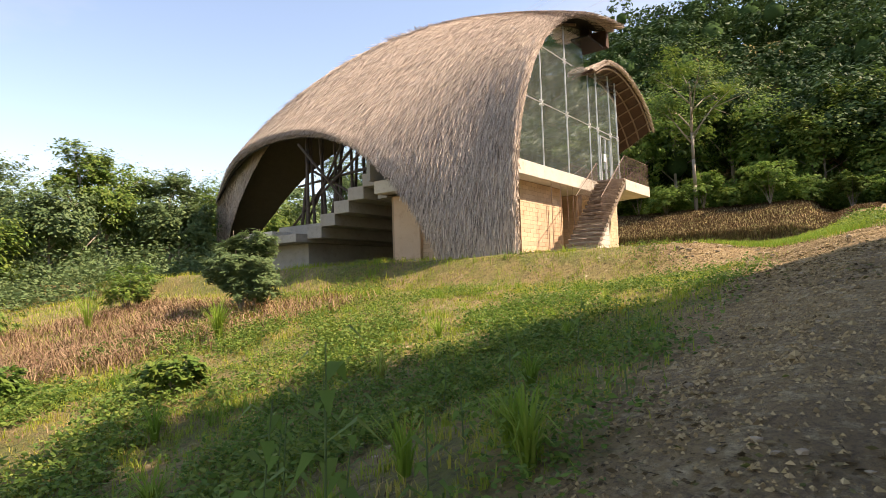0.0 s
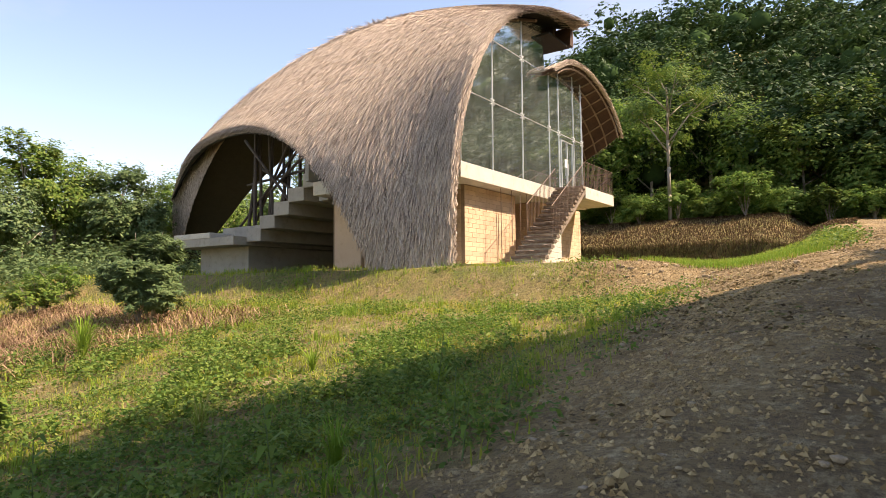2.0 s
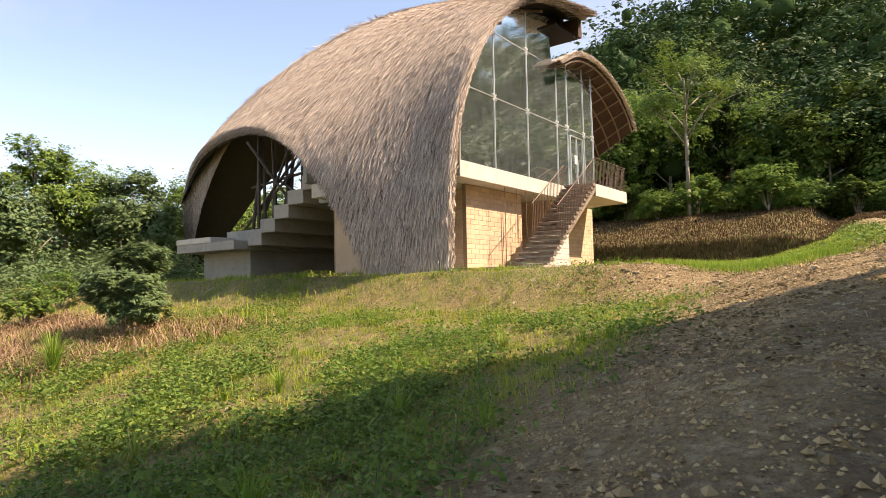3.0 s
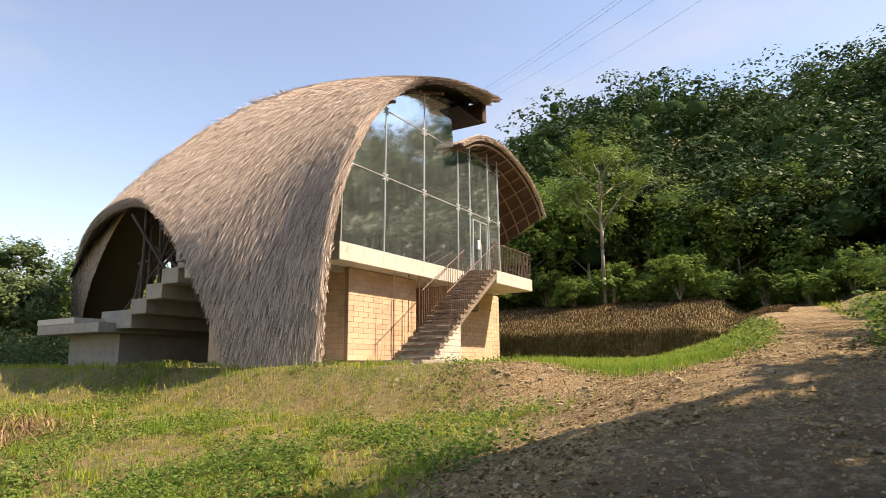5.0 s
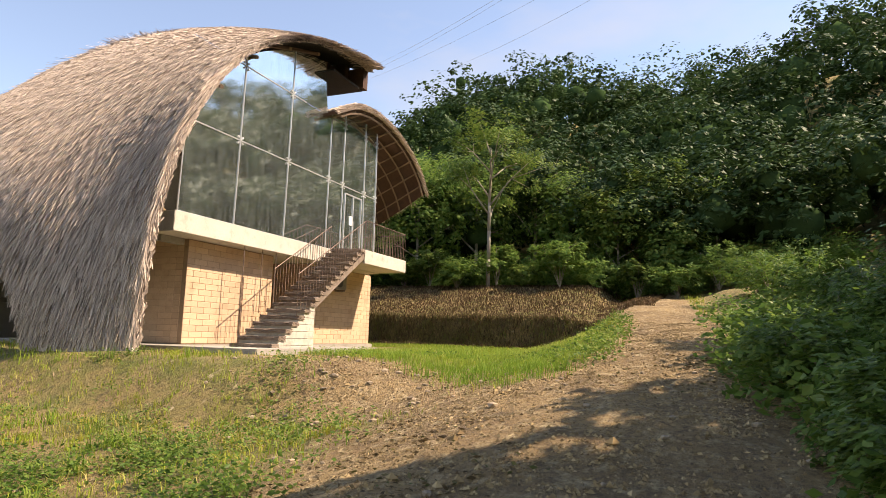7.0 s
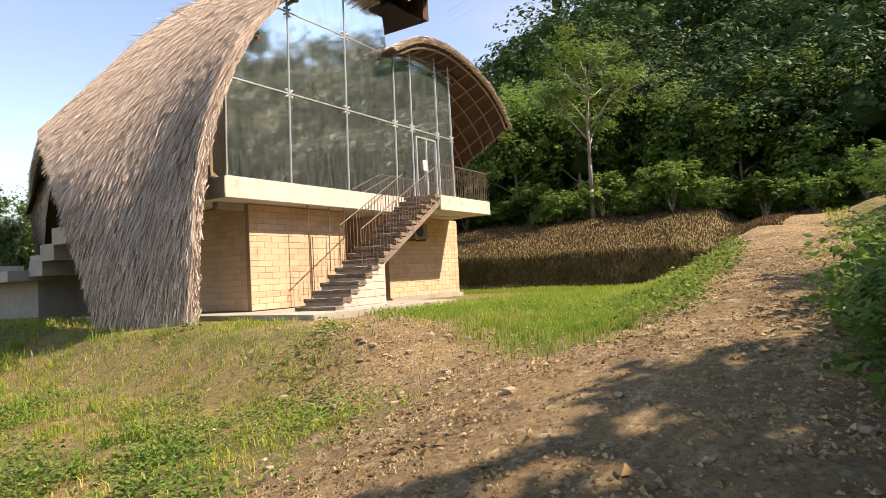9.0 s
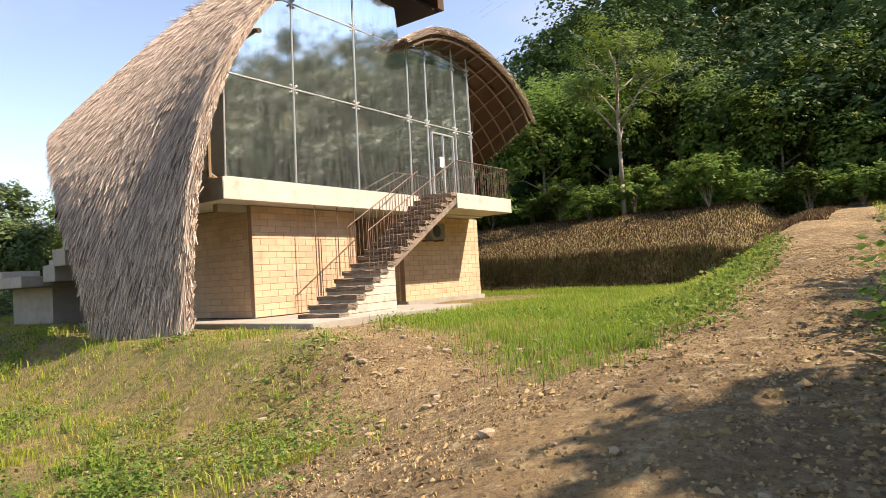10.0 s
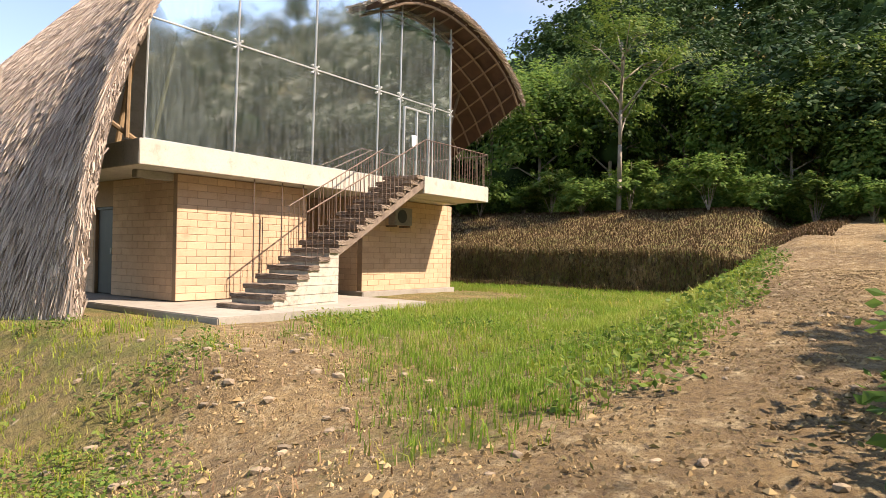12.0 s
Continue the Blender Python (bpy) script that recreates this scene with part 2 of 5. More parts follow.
def box(bm, x0, x1, y0, y1, z0, z1, bevel=0.0):
    m = Matrix.LocRotScale(((x0 + x1) / 2, (y0 + y1) / 2, (z0 + z1) / 2), None, (abs(x1 - x0), abs(y1 - y0), abs(z1 - z0)))
    r = bmesh.ops.create_cube(bm, size=1, matrix=m)
    if bevel:
        edges = list({e for v in r["verts"] for e in v.link_edges})
        bmesh.ops.bevel(bm, geom=edges, offset=bevel, segments=2, affect="EDGES", clamp_overlap=True)
    return bm


def boxed(x0, x1, y0, y1, z0, z1, bevel=0.0):
    return box(bmesh.new(), x0, x1, y0, y1, z0, z1, bevel)


def rod(bm, a, b, r0, r1=None, sides=7):
    a, b = Vector(a), Vector(b)
    d = b - a
    m = Matrix.Translation((a + b) / 2) @ d.to_track_quat("Z", "Y").to_matrix().to_4x4()
    bmesh.ops.create_cone(bm, cap_ends=True, segments=sides, radius1=r0, radius2=r0 if r1 is None else r1, depth=d.length, matrix=m)
    return bm


def tube(points, r0, r1=None, sides=6):
    """One continuous bent pole through the given points."""
    p = np.array([tuple(q) for q in points], float)
    d = np.gradient(p, axis=0)
    d /= np.linalg.norm(d, axis=1)[:, None] + 1e-9
    ref = np.array([0.31, 0.17, 0.94]) if abs(d[:, 2]).mean() < 0.8 else np.array([0.9, 0.3, 0.1])
    a = np.cross(d, ref)
    a /= np.linalg.norm(a, axis=1)[:, None] + 1e-9
    b = np.cross(d, a)
    bm = bmesh.new()
    rings = []
    for k in range(len(p)):
        r = r0 + ((r0 if r1 is None else r1) - r0) * k / (len(p) - 1)
        rings.append([bm.verts.new(p[k] + r * (math.cos(t) * a[k] + math.sin(t) * b[k])) for t in np.linspace(0, 2 * math.pi, sides, endpoint=False)])
    for u, v in zip(rings[:-1], rings[1:]):
        for k in range(sides):
            j = (k + 1) % sides
            bm.faces.new((u[k], u[j], v[j], v[k]))
    bm.faces.new(rings[0][::-1])
    bm.faces.new(rings[-1])
    return bm


def sm(a, b, v):
    t = np.clip((np.asarray(v, float) - a) / (b - a), 0, 1)
    return t * t * (3 - 2 * t)


def wavy(x, y, s, seed=0.0):
    """Soft unevenness between about -1 and 1, as a sum of slanted waves."""
    x, y = np.asarray(x, float) * s + seed * 3.1, np.asarray(y, float) * s + seed * 1.7
    return (np.sin(x * 1.0 + 1.3 * np.sin(y * 0.7)) + np.sin(y * 1.3 + 1.1 * np.sin(x * 0.9 + 2)) + 0.6 * np.sin(2.3 * x - 1.9 * y + 1)
            + 0.5 * np.sin(3.7 * x + 3.1 * y + 4)) / 3.1


# ---- the lie of the land ----


def road_y(x):
    return np.interp(x, [-60, -18, -13, -10, -6, 0, 6, 14, 40], [-6, -10.4, -11.3, -11.75, -12.0, -12.1, -11.6, -10.6, -9.0])


def hill(x, y):
    d = x - 27 + 0.06 * np.abs(y) + np.maximum(-16 - y, 0) * 0.22
    left = 1 - sm(8, 44, y - 0.25 * (x - 30))
    return (28.0 * sm(0, 62, d + 3 * wavy(x, y, 0.07)) * left + 9 * sm(24, 75, -y - 6 + 0.1 * x + 4 * wavy(x, y, 0.06, 3)) * sm(-30, 0, x) * (1 - sm(10, 40, d))) + 2.5 * sm(4, 40, d) * wavy(x, y, 0.11, 2)


def ground_z(x, y):
    x, y = np.asarray(x, float), np.asarray(y, float)
    base = np.interp(x, [-80, -40, -19, -13, -6, 0, 6, 12, 20, 28, 60], [-9, -6, -2.7, -1.65, -0.42, 0.28, 0.75, 1.35, 2.3, 3.0, 4.0])
    off = y - road_y(x)
    low = base - 1.0 * sm(0.8, 7.0, off) + 0.5 * sm(-1.6, -3.4, off) + 0.10 * np.maximum(-3.4 - off, 0)
    edge_y = np.interp(x, [-4, 0, 4, 12, 18], [-7.0, -8.2, -8.6, -8.6, -8.0])
    pad = sm(-3.6, -1.7, x + 0.25 * wavy(x, y, 0.9)) * sm(-1.2, 2.4, y - edge_y + 0.3 * wavy(x, y, 0.7, 3))
    z = low * (1 - pad) + (-0.14 + 0.03 * wavy(x, y, 0.8, 1)) * pad
    top = 1.25 + 0.26 * np.clip(x - 17, 0, 8.5) + 0.05 * np.maximum(x - 25.5, 0)
    step = sm(16.2, 17.1, x + 0.25 * wavy(x, y, 1.1, 5) - 0.10 * (y - 2)) * sm(-9.5, -6.0, y)
    z = z * (1 - step) + np.maximum(top, z) * step
    rough = 0.028 * wavy(x, y, 6.3, 11) + 0.035 * wavy(x, y, 2.6, 7) + 0.05 * wavy(x, y, 1.1, 4)
    return z + rough * (1 - 0.7 * pad) + hill(x, y)


def grid_axis(lo, hi, inner_lo, inner_hi, fine, grow=1.12):
    a = list(np.arange(inner_lo, inner_hi + 1e-6, fine))
    for sign, end in ((1, hi), (-1, lo)):
        s, v = fine, a[-1] if sign > 0 else a[0]
        while sign * (end - v) > 0:
            s *= grow
            v = v + sign * s
            a.append(v) if sign > 0 else a.insert(0, v)
    return np.array(a)


def ground_material():
    m, n, l = nodes("ground_soil_and_turf")
    p = n["Principled BSDF"]
    at = n.new("ShaderNodeAttribute")
    at.attribute_name = "trodden"
    soil = mixed(n, l, ramp(n, l, noise_at(n, l, 0.6, 7.0, 0.62), 0.36, 0.64), (0.43, 0.295, 0.135), (0.25, 0.165, 0.078))
    soil = mixed(n, l, ramp(n, l, noise_at(n, l, 5.0, 8.0, 0.7), 0.5, 0.72), soil, (0.70, 0.56, 0.33))
    soil = mixed(n, l, ramp(n, l, noise_at(n, l, 15.0, 9.0, 0.8), 0.46, 0.66), soil, (0.12, 0.08, 0.045))
    turf = mixed(n, l, ramp(n, l, noise_at(n, l, 0.9, 7.0, 0.65), 0.38, 0.62), (0.16, 0.17, 0.035), (0.34, 0.24, 0.10))
    turf = mixed(n, l, ramp(n, l, noise_at(n, l, 9.0, 8.0, 0.75), 0.48, 0.70), turf, (0.06, 0.05, 0.025))
    turf = mixed(n, l, ramp(n, l, noise_at(n, l, 3.1, 8.0, 0.75), 0.60, 0.70), turf, (0.55, 0.45, 0.29))
    s = n.new("ShaderNodeMath")
    s.operation = "ADD"
    l.new(at.outputs["Fac"], s.inputs[0])
    l.new(ramp_to(n, l, noise_at(n, l, 1.7, 8.0, 0.7), 0.3, 0.7, -0.45, 0.45), s.inputs[1])
    l.new(mixed(n, l, ramp(n, l, s.outputs[0], 0.35, 0.65), turf, soil), p.inputs["Base Color"])
    p.inputs["Roughness"].default_value = 0.95
    bumped(n, l, noise_at(n, l, 11.0, 12.0, 0.78), 1.0, 0.14)
    return m


def bare(x, y):
    """How trodden and bare the soil is, 0 to 1."""
    off = np.asarray(y) - road_y(x)
    wide = np.interp(x, [-20, -15, -11, -8.4, -6.7, -5.5, -4.4, -2.6, -1.6, 3], [2.2, 2.3, 3.6, 4.0, 4.2, 4.4, 4.3, 2.3, 2.0, 2.2]) + 0.3 * wavy(x, y, 0.6, 9)
    road = (1 - sm(0.75, 1.2, off / wide)) * sm(-1.35, -0.85, off + 0.15 * wavy(x, y, 0.9, 2))
    a, b = (x + 2.4) * 0.55 + (y + 7.0) * 0.83, (x + 2.4) * 0.83 - (y + 7.0) * 0.55
    yard = np.exp(-((a / 3.0) ** 2 + (b / 1.25) ** 2)) * 1.15 + np.exp(-(((x - 0.4) / 1.6) ** 2 + ((y + 3.4) / 0.9) ** 2)) * 0.9
    terrace_soil = 0.36 * sm(16.4, 17.4, x) * sm(-10.5, -8.5, y) * (1 - sm(26, 34, x))
    return np.clip(np.maximum(np.maximum(road, yard), terrace_soil), 0, 1)


gx = grid_axis(-900, 1500, -22, 22, 0.22, 1.14)
gy = grid_axis(-1100, 1100, -20, 14, 0.22, 1.14)
GX, GY = np.meshgrid(gx, gy, indexing="ij")
GZ = ground_z(GX, GY)
far = np.hypot(GX, GY)
GZ = GZ * (1 - sm(160, 420, far)) + 2.0 * sm(160, 420, far)
ia, ib = np.meshgrid(np.arange(len(gx) - 1), np.arange(len(gy) - 1), indexing="ij")
c0 = (ia * len(gy) + ib).ravel()
ground = arrays("ground", np.stack([GX, GY, GZ], -1), np.stack([c0, c0 + len(gy), c0 + len(gy) + 1, c0 + 1], -1), ground_material(), smooth=True)
tagged(ground, "sloping stony earth and rough turf with a dirt track", "ground", kind="structure")
mask = ground.data.attributes.new("trodden", "FLOAT", "POINT")
mask.data.foreach_set("value", bare(GX, GY).ravel().astype(np.float32))

# ---- the thatched hall: shells ----
# the main shell is drawn between its front edge over the glass and the rim of the side opening
EDGE_FRONT = np.array(((-1.43, -0.62, -0.27), (-1.08, -0.41, 3.04), (-0.93, -0.32, 6.28), (1.11, -0.45, 9.25), (4.44, -0.59, 10.47), (7.43, -0.69, 10.09), (8.43, -0.38, 10.33)))
EDGE_RIM = np.array(((-1.88, 1.98, -0.19), (-1.54, 5.03, 5.29), (-0.38, 10.03, 7.15), (4.64, 16.45, 6.97), (7.02, 23.86, 9.47), (7.55, 29.37, 9.62), (10.51, 31.77, 1.29)))
BULGE = np.array(((-0.16, -0.00, -0.00), (-0.32, 0.20, 0.44), (2.06, 0.36, 2.14), (1.86, -0.69, 2.75), (-3.16, 0.50, 4.76)))


def bezier(points, t):
    """Points of a Bezier curve of any degree."""
    t = np.asarray(t, float)
    n = len(points) - 1
    return sum(math.comb(n, k) * (t**k * (1 - t) ** (n - k))[..., None] * points[k] for k in range(n + 1))


def smooth_line(points, count):
    """Points at even steps along a rounded line through the given ones."""
    p = np.array(points, float)
    for _ in range(3):
        q = np.empty((2 * len(p) - 2, p.shape[1]))
        q[0::2], q[1::2] = 0.75 * p[:-1] + 0.25 * p[1:], 0.25 * p[:-1] + 0.75 * p[1:]
        p = np.vstack([p[:1], q, p[-1:]])
    s = np.r_[0, np.cumsum(np.linalg.norm(np.diff(p, axis=0), axis=1))]
    return np.stack([np.interp(np.linspace(0, s[-1], count), s, c) for c in p.T], -1)


LINE = bezier(EDGE_FRONT, np.linspace(0, 1, 400))[:, [0, 2]]


def shell_plain(u, w):
    u, w = np.broadcast_arrays(np.asarray(u, float), np.asarray(w, float))
    k = w[..., None]
    return bezier(EDGE_FRONT, u) * (1 - k) + bezier(EDGE_RIM, u) * k + 4 * k * (1 - k) * bezier(BULGE, u)


def shell_frame(u, w):
    """Place, outward normal and the way down the slope."""
    u, w = np.broadcast_arrays(np.asarray(u, float), np.asarray(w, float))
    p = shell_plain(u, w)
    e = 1e-3
    du, dw = shell_plain(np.minimum(u + e, 1), w) - shell_plain(np.maximum(u - e, 0), w), shell_plain(u, np.minimum(w + e, 1)) - shell_plain(u, np.maximum(w - e, 0))
    n = np.cross(dw, du)
    n /= np.linalg.norm(n, axis=-1)[..., None] + 1e-12
    n *= np.where((n @ np.array([-0.6, -0.1, 0.75])) < 0, -1, 1)[..., None]
    d = n * n[..., 2:] - np.array([0, 0, 1.0])
    d /= np.linalg.norm(d, axis=-1)[..., None] + 1e-9
    return p, n, d


def shell(u, w, inset=0.0):
    """A point of the main roof: u along the edges from the leg to the crest, w from the front (0) to the side opening (1)."""
    p, n, _ = shell_frame(u, w)
    return p - n * inset


def section_y(y, inset):
    """The shell's outline in the upright plane at y."""
    ws = np.linspace(0, 1, 120)
    out = []
    for u in np.linspace(0.2, 0.98, 50):
        q = shell(u, ws, inset)
        if q[:, 1].min() < y < q[:, 1].max():
            out.append(q[np.argmin(np.abs(q[:, 1] - y))])
    return out


def rimmed(name, a, b, top, under, parent, label):
    """A curved roof slab from its two faces: upper side, lining and the rim between them."""
    n, m = a.shape[:2]
    i, j = np.meshgrid(np.arange(n - 1), np.arange(m - 1), indexing="ij")
    q = (i * m + j).ravel()
    quads = np.stack([q, q + 1, q + m + 1, q + m], -1)
    arrays("thatch_bed", a, quads, top, parent, label, True)
    rim = np.array([k * m for k in range(n)] + [(n - 1) * m + k for k in range(1, m)] + [k * m + m - 1 for k in range(n - 2, -1, -1)] + [k for k in range(m - 2, 0, -1)])
    nxt = np.roll(rim, -1)
    both = np.concatenate([a.reshape(-1, 3), b.reshape(-1, 3)])
    arrays("lining", both, quads[:, ::-1] + n * m, under, parent, "straw underside in the roof's darkened lining colour", True)
    arrays("rim", both, np.stack([rim, nxt, nxt + n * m, rim + n * m], -1), under, parent, "cut straw edge")


def sheet(name, point, ys, starts, rows, thick, top, under, parent, label):
    """A curved roof slab over a plan laid out in rows."""
    w = np.linspace(0, 1, rows)
    U = starts[:, None] + (1 - starts[:, None]) * w[None]
    Y = np.broadcast_to(ys[:, None], U.shape)
    slim = np.interp(Y, [ys[0], ys[0] + 1.2], [0.3, 1.0])
    a, b = point(U, Y, 0.05), point(U, Y, 1.0)
    rimmed(name, a, a + (b - a) * (thick * slim)[..., None], top, under, parent, label)


def straws(name, base, down, normal, length, width, material, parent, label, lift=0.05, seed=1, turn=0.13):
    """Single straws laid down the slope, each a thin bent strip with its tip standing off."""
    r = np.random.default_rng(seed)
    c = len(base)
    side = np.cross(down, normal)
    side /= np.linalg.norm(side, axis=1)[:, None] + 1e-9
    turn = r.normal(0, turn, c)[:, None]
    d = down * np.cos(turn) + side * np.sin(turn)
    roll = r.normal(0, 0.75, c)[:, None]
    s = (np.cross(d, normal) * np.cos(roll) + normal * np.sin(roll)) * (width * r.uniform(0.6, 1.3, c))[:, None] / 2
    L = (length * r.uniform(0.6, 1.4, c))[:, None]
    up0, up1 = normal * r.uniform(0.005, 0.03, c)[:, None], normal * (lift * r.uniform(0.2, 1.4, c))[:, None]
    p0, p2 = base + up0 - d * L * 0.5, base + up1 + d * L * 0.5
    v = np.stack([p0 - s, p0 + s, p2 + s * 0.3, p2 - s * 0.3], 1)
    return arrays(name, v, (np.arange(c) * 4)[:, None] + np.arange(4), material, parent, label)


def slope_frame(point, u, y):
    p, a, b = point(u, y), point(np.minimum(u + 0.004, 1), y), point(u, y + 0.02)
    dn = p - a
    dn = np.where(np.linalg.norm(dn, axis=1)[:, None] < 1e-6, [[-1, 0, 0]], dn)
    dn /= np.linalg.norm(dn, axis=1)[:, None]
    nr = np.cross(b - p, a - p)
    nr /= np.linalg.norm(nr, axis=1)[:, None] + 1e-9
    nr *= np.where((nr @ [-0.5, 0, 0.6]) < 0, -1, 1)[:, None]
    return p, dn, nr


roof = thing("thatched_roof", "large swooping straw-thatched roof with an arched side opening", "roof")
su, sw = np.meshgrid(np.linspace(0, 1, 90), np.linspace(0, 1, 60), indexing="ij")
thick = 0.10 + 0.30 * sm(0, 0.12, sw)
outer = shell(su, sw, 0.04)
# underside and rim take the lining colour, darkened for shade
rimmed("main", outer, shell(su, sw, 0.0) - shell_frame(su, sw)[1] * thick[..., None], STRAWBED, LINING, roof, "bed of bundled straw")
# far side of the shell, seen through the opening, shade put into its colour
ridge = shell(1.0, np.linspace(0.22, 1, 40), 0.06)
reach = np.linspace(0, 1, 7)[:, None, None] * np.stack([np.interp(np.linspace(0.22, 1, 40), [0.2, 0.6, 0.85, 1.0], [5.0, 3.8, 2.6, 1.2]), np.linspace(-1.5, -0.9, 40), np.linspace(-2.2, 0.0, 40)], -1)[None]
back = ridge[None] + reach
rimmed("far", back, back + np.array([0.10, 0.22, -0.08]), LINING, LINING, roof, "far side of the roof in the shade-dark lining colour")
rs = np.random.default_rng(5)
cu, cw = rs.random(900000), rs.random(900000)
gp = shell_plain(cu, cw)
e = 2e-3
area = np.linalg.norm(np.cross(shell_plain(np.minimum(cu + e, 1), cw) - gp, shell_plain(cu, np.minimum(cw + e, 1)) - gp), axis=1)
near = area / np.hypot(gp[:, 0] + 9, gp[:, 1] + 10) ** 1.2
take = rs.random(len(cu)) < near / np.quantile(near, 0.97)
p, nr, dn = shell_frame(cu[take], cw[take])
cu, cw = cu[take][:230000], cw[take][:230000]
p, nr, dn = p[:230000], nr[:230000], dn[:230000]
# keep the straws inside the ridge and above the rim
p = p + dn * (0.70 * sm(0.70, 0.93, cu) - 0.55 * sm(0.93, 1.0, cw) * (1 - sm(0.8, 1.0, cu)))[:, None]
tagged(straws("straw", p, dn, nr, 0.95 - 0.55 * sm(0.65, 0.95, cu), 0.036, STRAW, roof, "weathered grey-brown straw", 0.10, 2, 0.075), kind="stuff")
# ragged fringe along the front edge, the foot and round the opening
fu = rs.random(12000)
fp, fn, fd = shell_frame(fu, np.abs(rs.normal(0, 0.004, 12000)))
tagged(straws("front_fringe", fp - fn * rs.uniform(-0.03, 0.12, 12000)[:, None], fd * 0.97 + np.array([0, -0.12, 0]) * rs.random((12000, 1)), fn * 0.8 + np.array([0, -0.6, 0]), 0.55, 0.03, STRAW, roof, "ragged straw edge", 0.03, 3), kind="stuff")
fp, fn, fd = shell_frame(rs.random(9000), 1 - np.abs(rs.normal(0, 0.003, 9000)))
tagged(straws("opening_fringe", fp - fn * rs.uniform(0, 0.30, 9000)[:, None], fd, fn, 0.26, 0.03, STRAW, roof, "ragged straw rim", 0.03, 4), kind="stuff")
fp, fn, fd = shell_frame(np.abs(rs.normal(0, 0.006, 3500)), rs.random(3500))
tagged(straws("foot_fringe", fp - fn * rs.uniform(0, 0.3, 3500)[:, None] + [0, 0, 0.2], fd, fn, 0.5, 0.03, STRAW, roof, "ragged straw foot", 0.03, 9), kind="stuff")
# boarded end under the crest, where the roof overhangs the ridge gap
bm = bmesh.new()
tip = shell(1.0, np.linspace(0.0, 0.16, 9))
for a, b in zip(tip[:-1], tip[1:]):
    box(bm, min(a[0], b[0]) - 0.12, max(a[0], b[0]), a[1], b[1], a[2] - 0.85, a[2] - 0.08)
part("end_board", bm, CANEBACK, roof, "brown boarded tip of the crest")
# soffit and boarding share the lining's colour with shade painted in
part("crest_soffit", boxed(6.3, tip[0][0] - 0.14, -0.25, 6.0, tip[0][2] - 0.92, tip[0][2] - 0.84), LINING, roof, "soffit below the crest in the shade-dark lining colour")
part("crest_soffit", boxed(6.2, 6.32, 0.95, 6.0, 8.3, tip[0][2] - 0.86), LINING, roof, "boarding above the lower roof in the shade-dark lining colour")

# lower roof on the far side
CANOPY = ((6.35, 8.05), (7.7, 8.75), (9.7, 8.92), (12.0, 8.35), (13.5, 7.45), (14.0, 6.8))
CLINE = smooth_line(CANOPY, 200)


def canopy(u, y, inset=0.0):
    u, y = np.asarray(u, float), np.asarray(y, float)
    s = np.linspace(0, 1, len(CLINE))
    v = np.clip((y + 0.5) / 12, 0, 1)
    x, z = np.interp(u, s, CLINE[:, 0]), np.interp(u, s, CLINE[:, 1])
    pz = z - 4.0 * v * u**1.5 - 1.5 * v
    px = x + 0.9 * np.sin(v * 3.1) * u
    if inset:
        g = np.gradient(CLINE, axis=0)
        g /= np.linalg.norm(g, axis=1)[:, None]
        px, pz = px + inset * np.interp(u, s, g[:, 1]), pz - inset * np.interp(u, s, g[:, 0])
    return np.stack(np.broadcast_arrays(px, y, pz), -1)


lower = thing("lower_roof", "lower curved thatched canopy with a battened cane underside", "roof")
cy = np.linspace(-0.5, 11.5, 30)
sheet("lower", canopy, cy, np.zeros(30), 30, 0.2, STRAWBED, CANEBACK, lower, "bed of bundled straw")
cu, cyy = rs.random(9000), rs.uniform(-0.5, 8, 9000)
p, dn, nr = slope_frame(canopy, cu, cyy)
nr *= np.where(nr[:, 2:] < 0, -1, 1)
tagged(straws("straw", p, -dn, nr, 0.5, 0.03, STRAW, lower, "weathered straw", 0.05, 6), kind="stuff")
cu = rs.random(6000)
p, dn, nr = slope_frame(canopy, cu, np.full(6000, -0.5))
nr *= np.where(nr[:, 2:] < 0, -1, 1)
tagged(straws("edge_fringe", p - nr * rs.uniform(0, 0.2, 6000)[:, None], -dn * 0.97 + np.array([0, -0.25, 0]), nr, 0.35, 0.028, STRAW, lower, "ragged straw edge", 0.03, 7), kind="stuff")
for k in range(11):
    part("purlin", tube(canopy(0.06 + 0.088 * k, np.linspace(-0.45, 6, 9), 0.25), 0.034), PALEROD, lower)
for k in range(10):
    part("rafter", tube(canopy(np.linspace(0.02, 1, 12), -0.4 + 0.62 * k, 0.30), 0.04), PALEROD, lower)

# ---- floor slab, landing, walls below ----
slab = thing("floor_slab", "pale concrete first-floor slab with a projecting entrance landing", "floor", kind="structure")
part("slab", boxed(0, 10.68, 0, 6.6, 2.75, 3.26, 0.012), PALE, slab)
part("landing", boxed(7.4, 10.68, -1.18, -0.004, 2.78, 3.26, 0.012), PALE, slab)
for k in range(4):
    part("beam", boxed(1.45 + 2.7 * k, 1.70 + 2.7 * k, 0.86, 6.4, 2.45, 2.748, 0.01), CONCRETE, slab)
part("beam", boxed(0.35, 1.16, 0.75, 0.95, 2.58, 2.748, 0.01), CONCRETE, slab)
part("beam", boxed(0.35, 1.16, 4.4, 4.6, 2.58, 2.748, 0.01), CONCRETE, slab)

apron = tagged(part("apron", boxed(-0.05, 5.6, -2.75, 7.0, -0.42, -0.02, 0.02), CONCRETE), "pale concrete apron in front of the stair", "pavement", kind="structure")
foot = tagged(part("wall_footing", boxed(6.75, 11.2, 0.45, 7.0, -0.4, 0.0, 0.02), CONCRETE), "low concrete footing under the block wall", "trim", kind="structure")

BRICK_H, BRICK_L = 0.16, 0.48


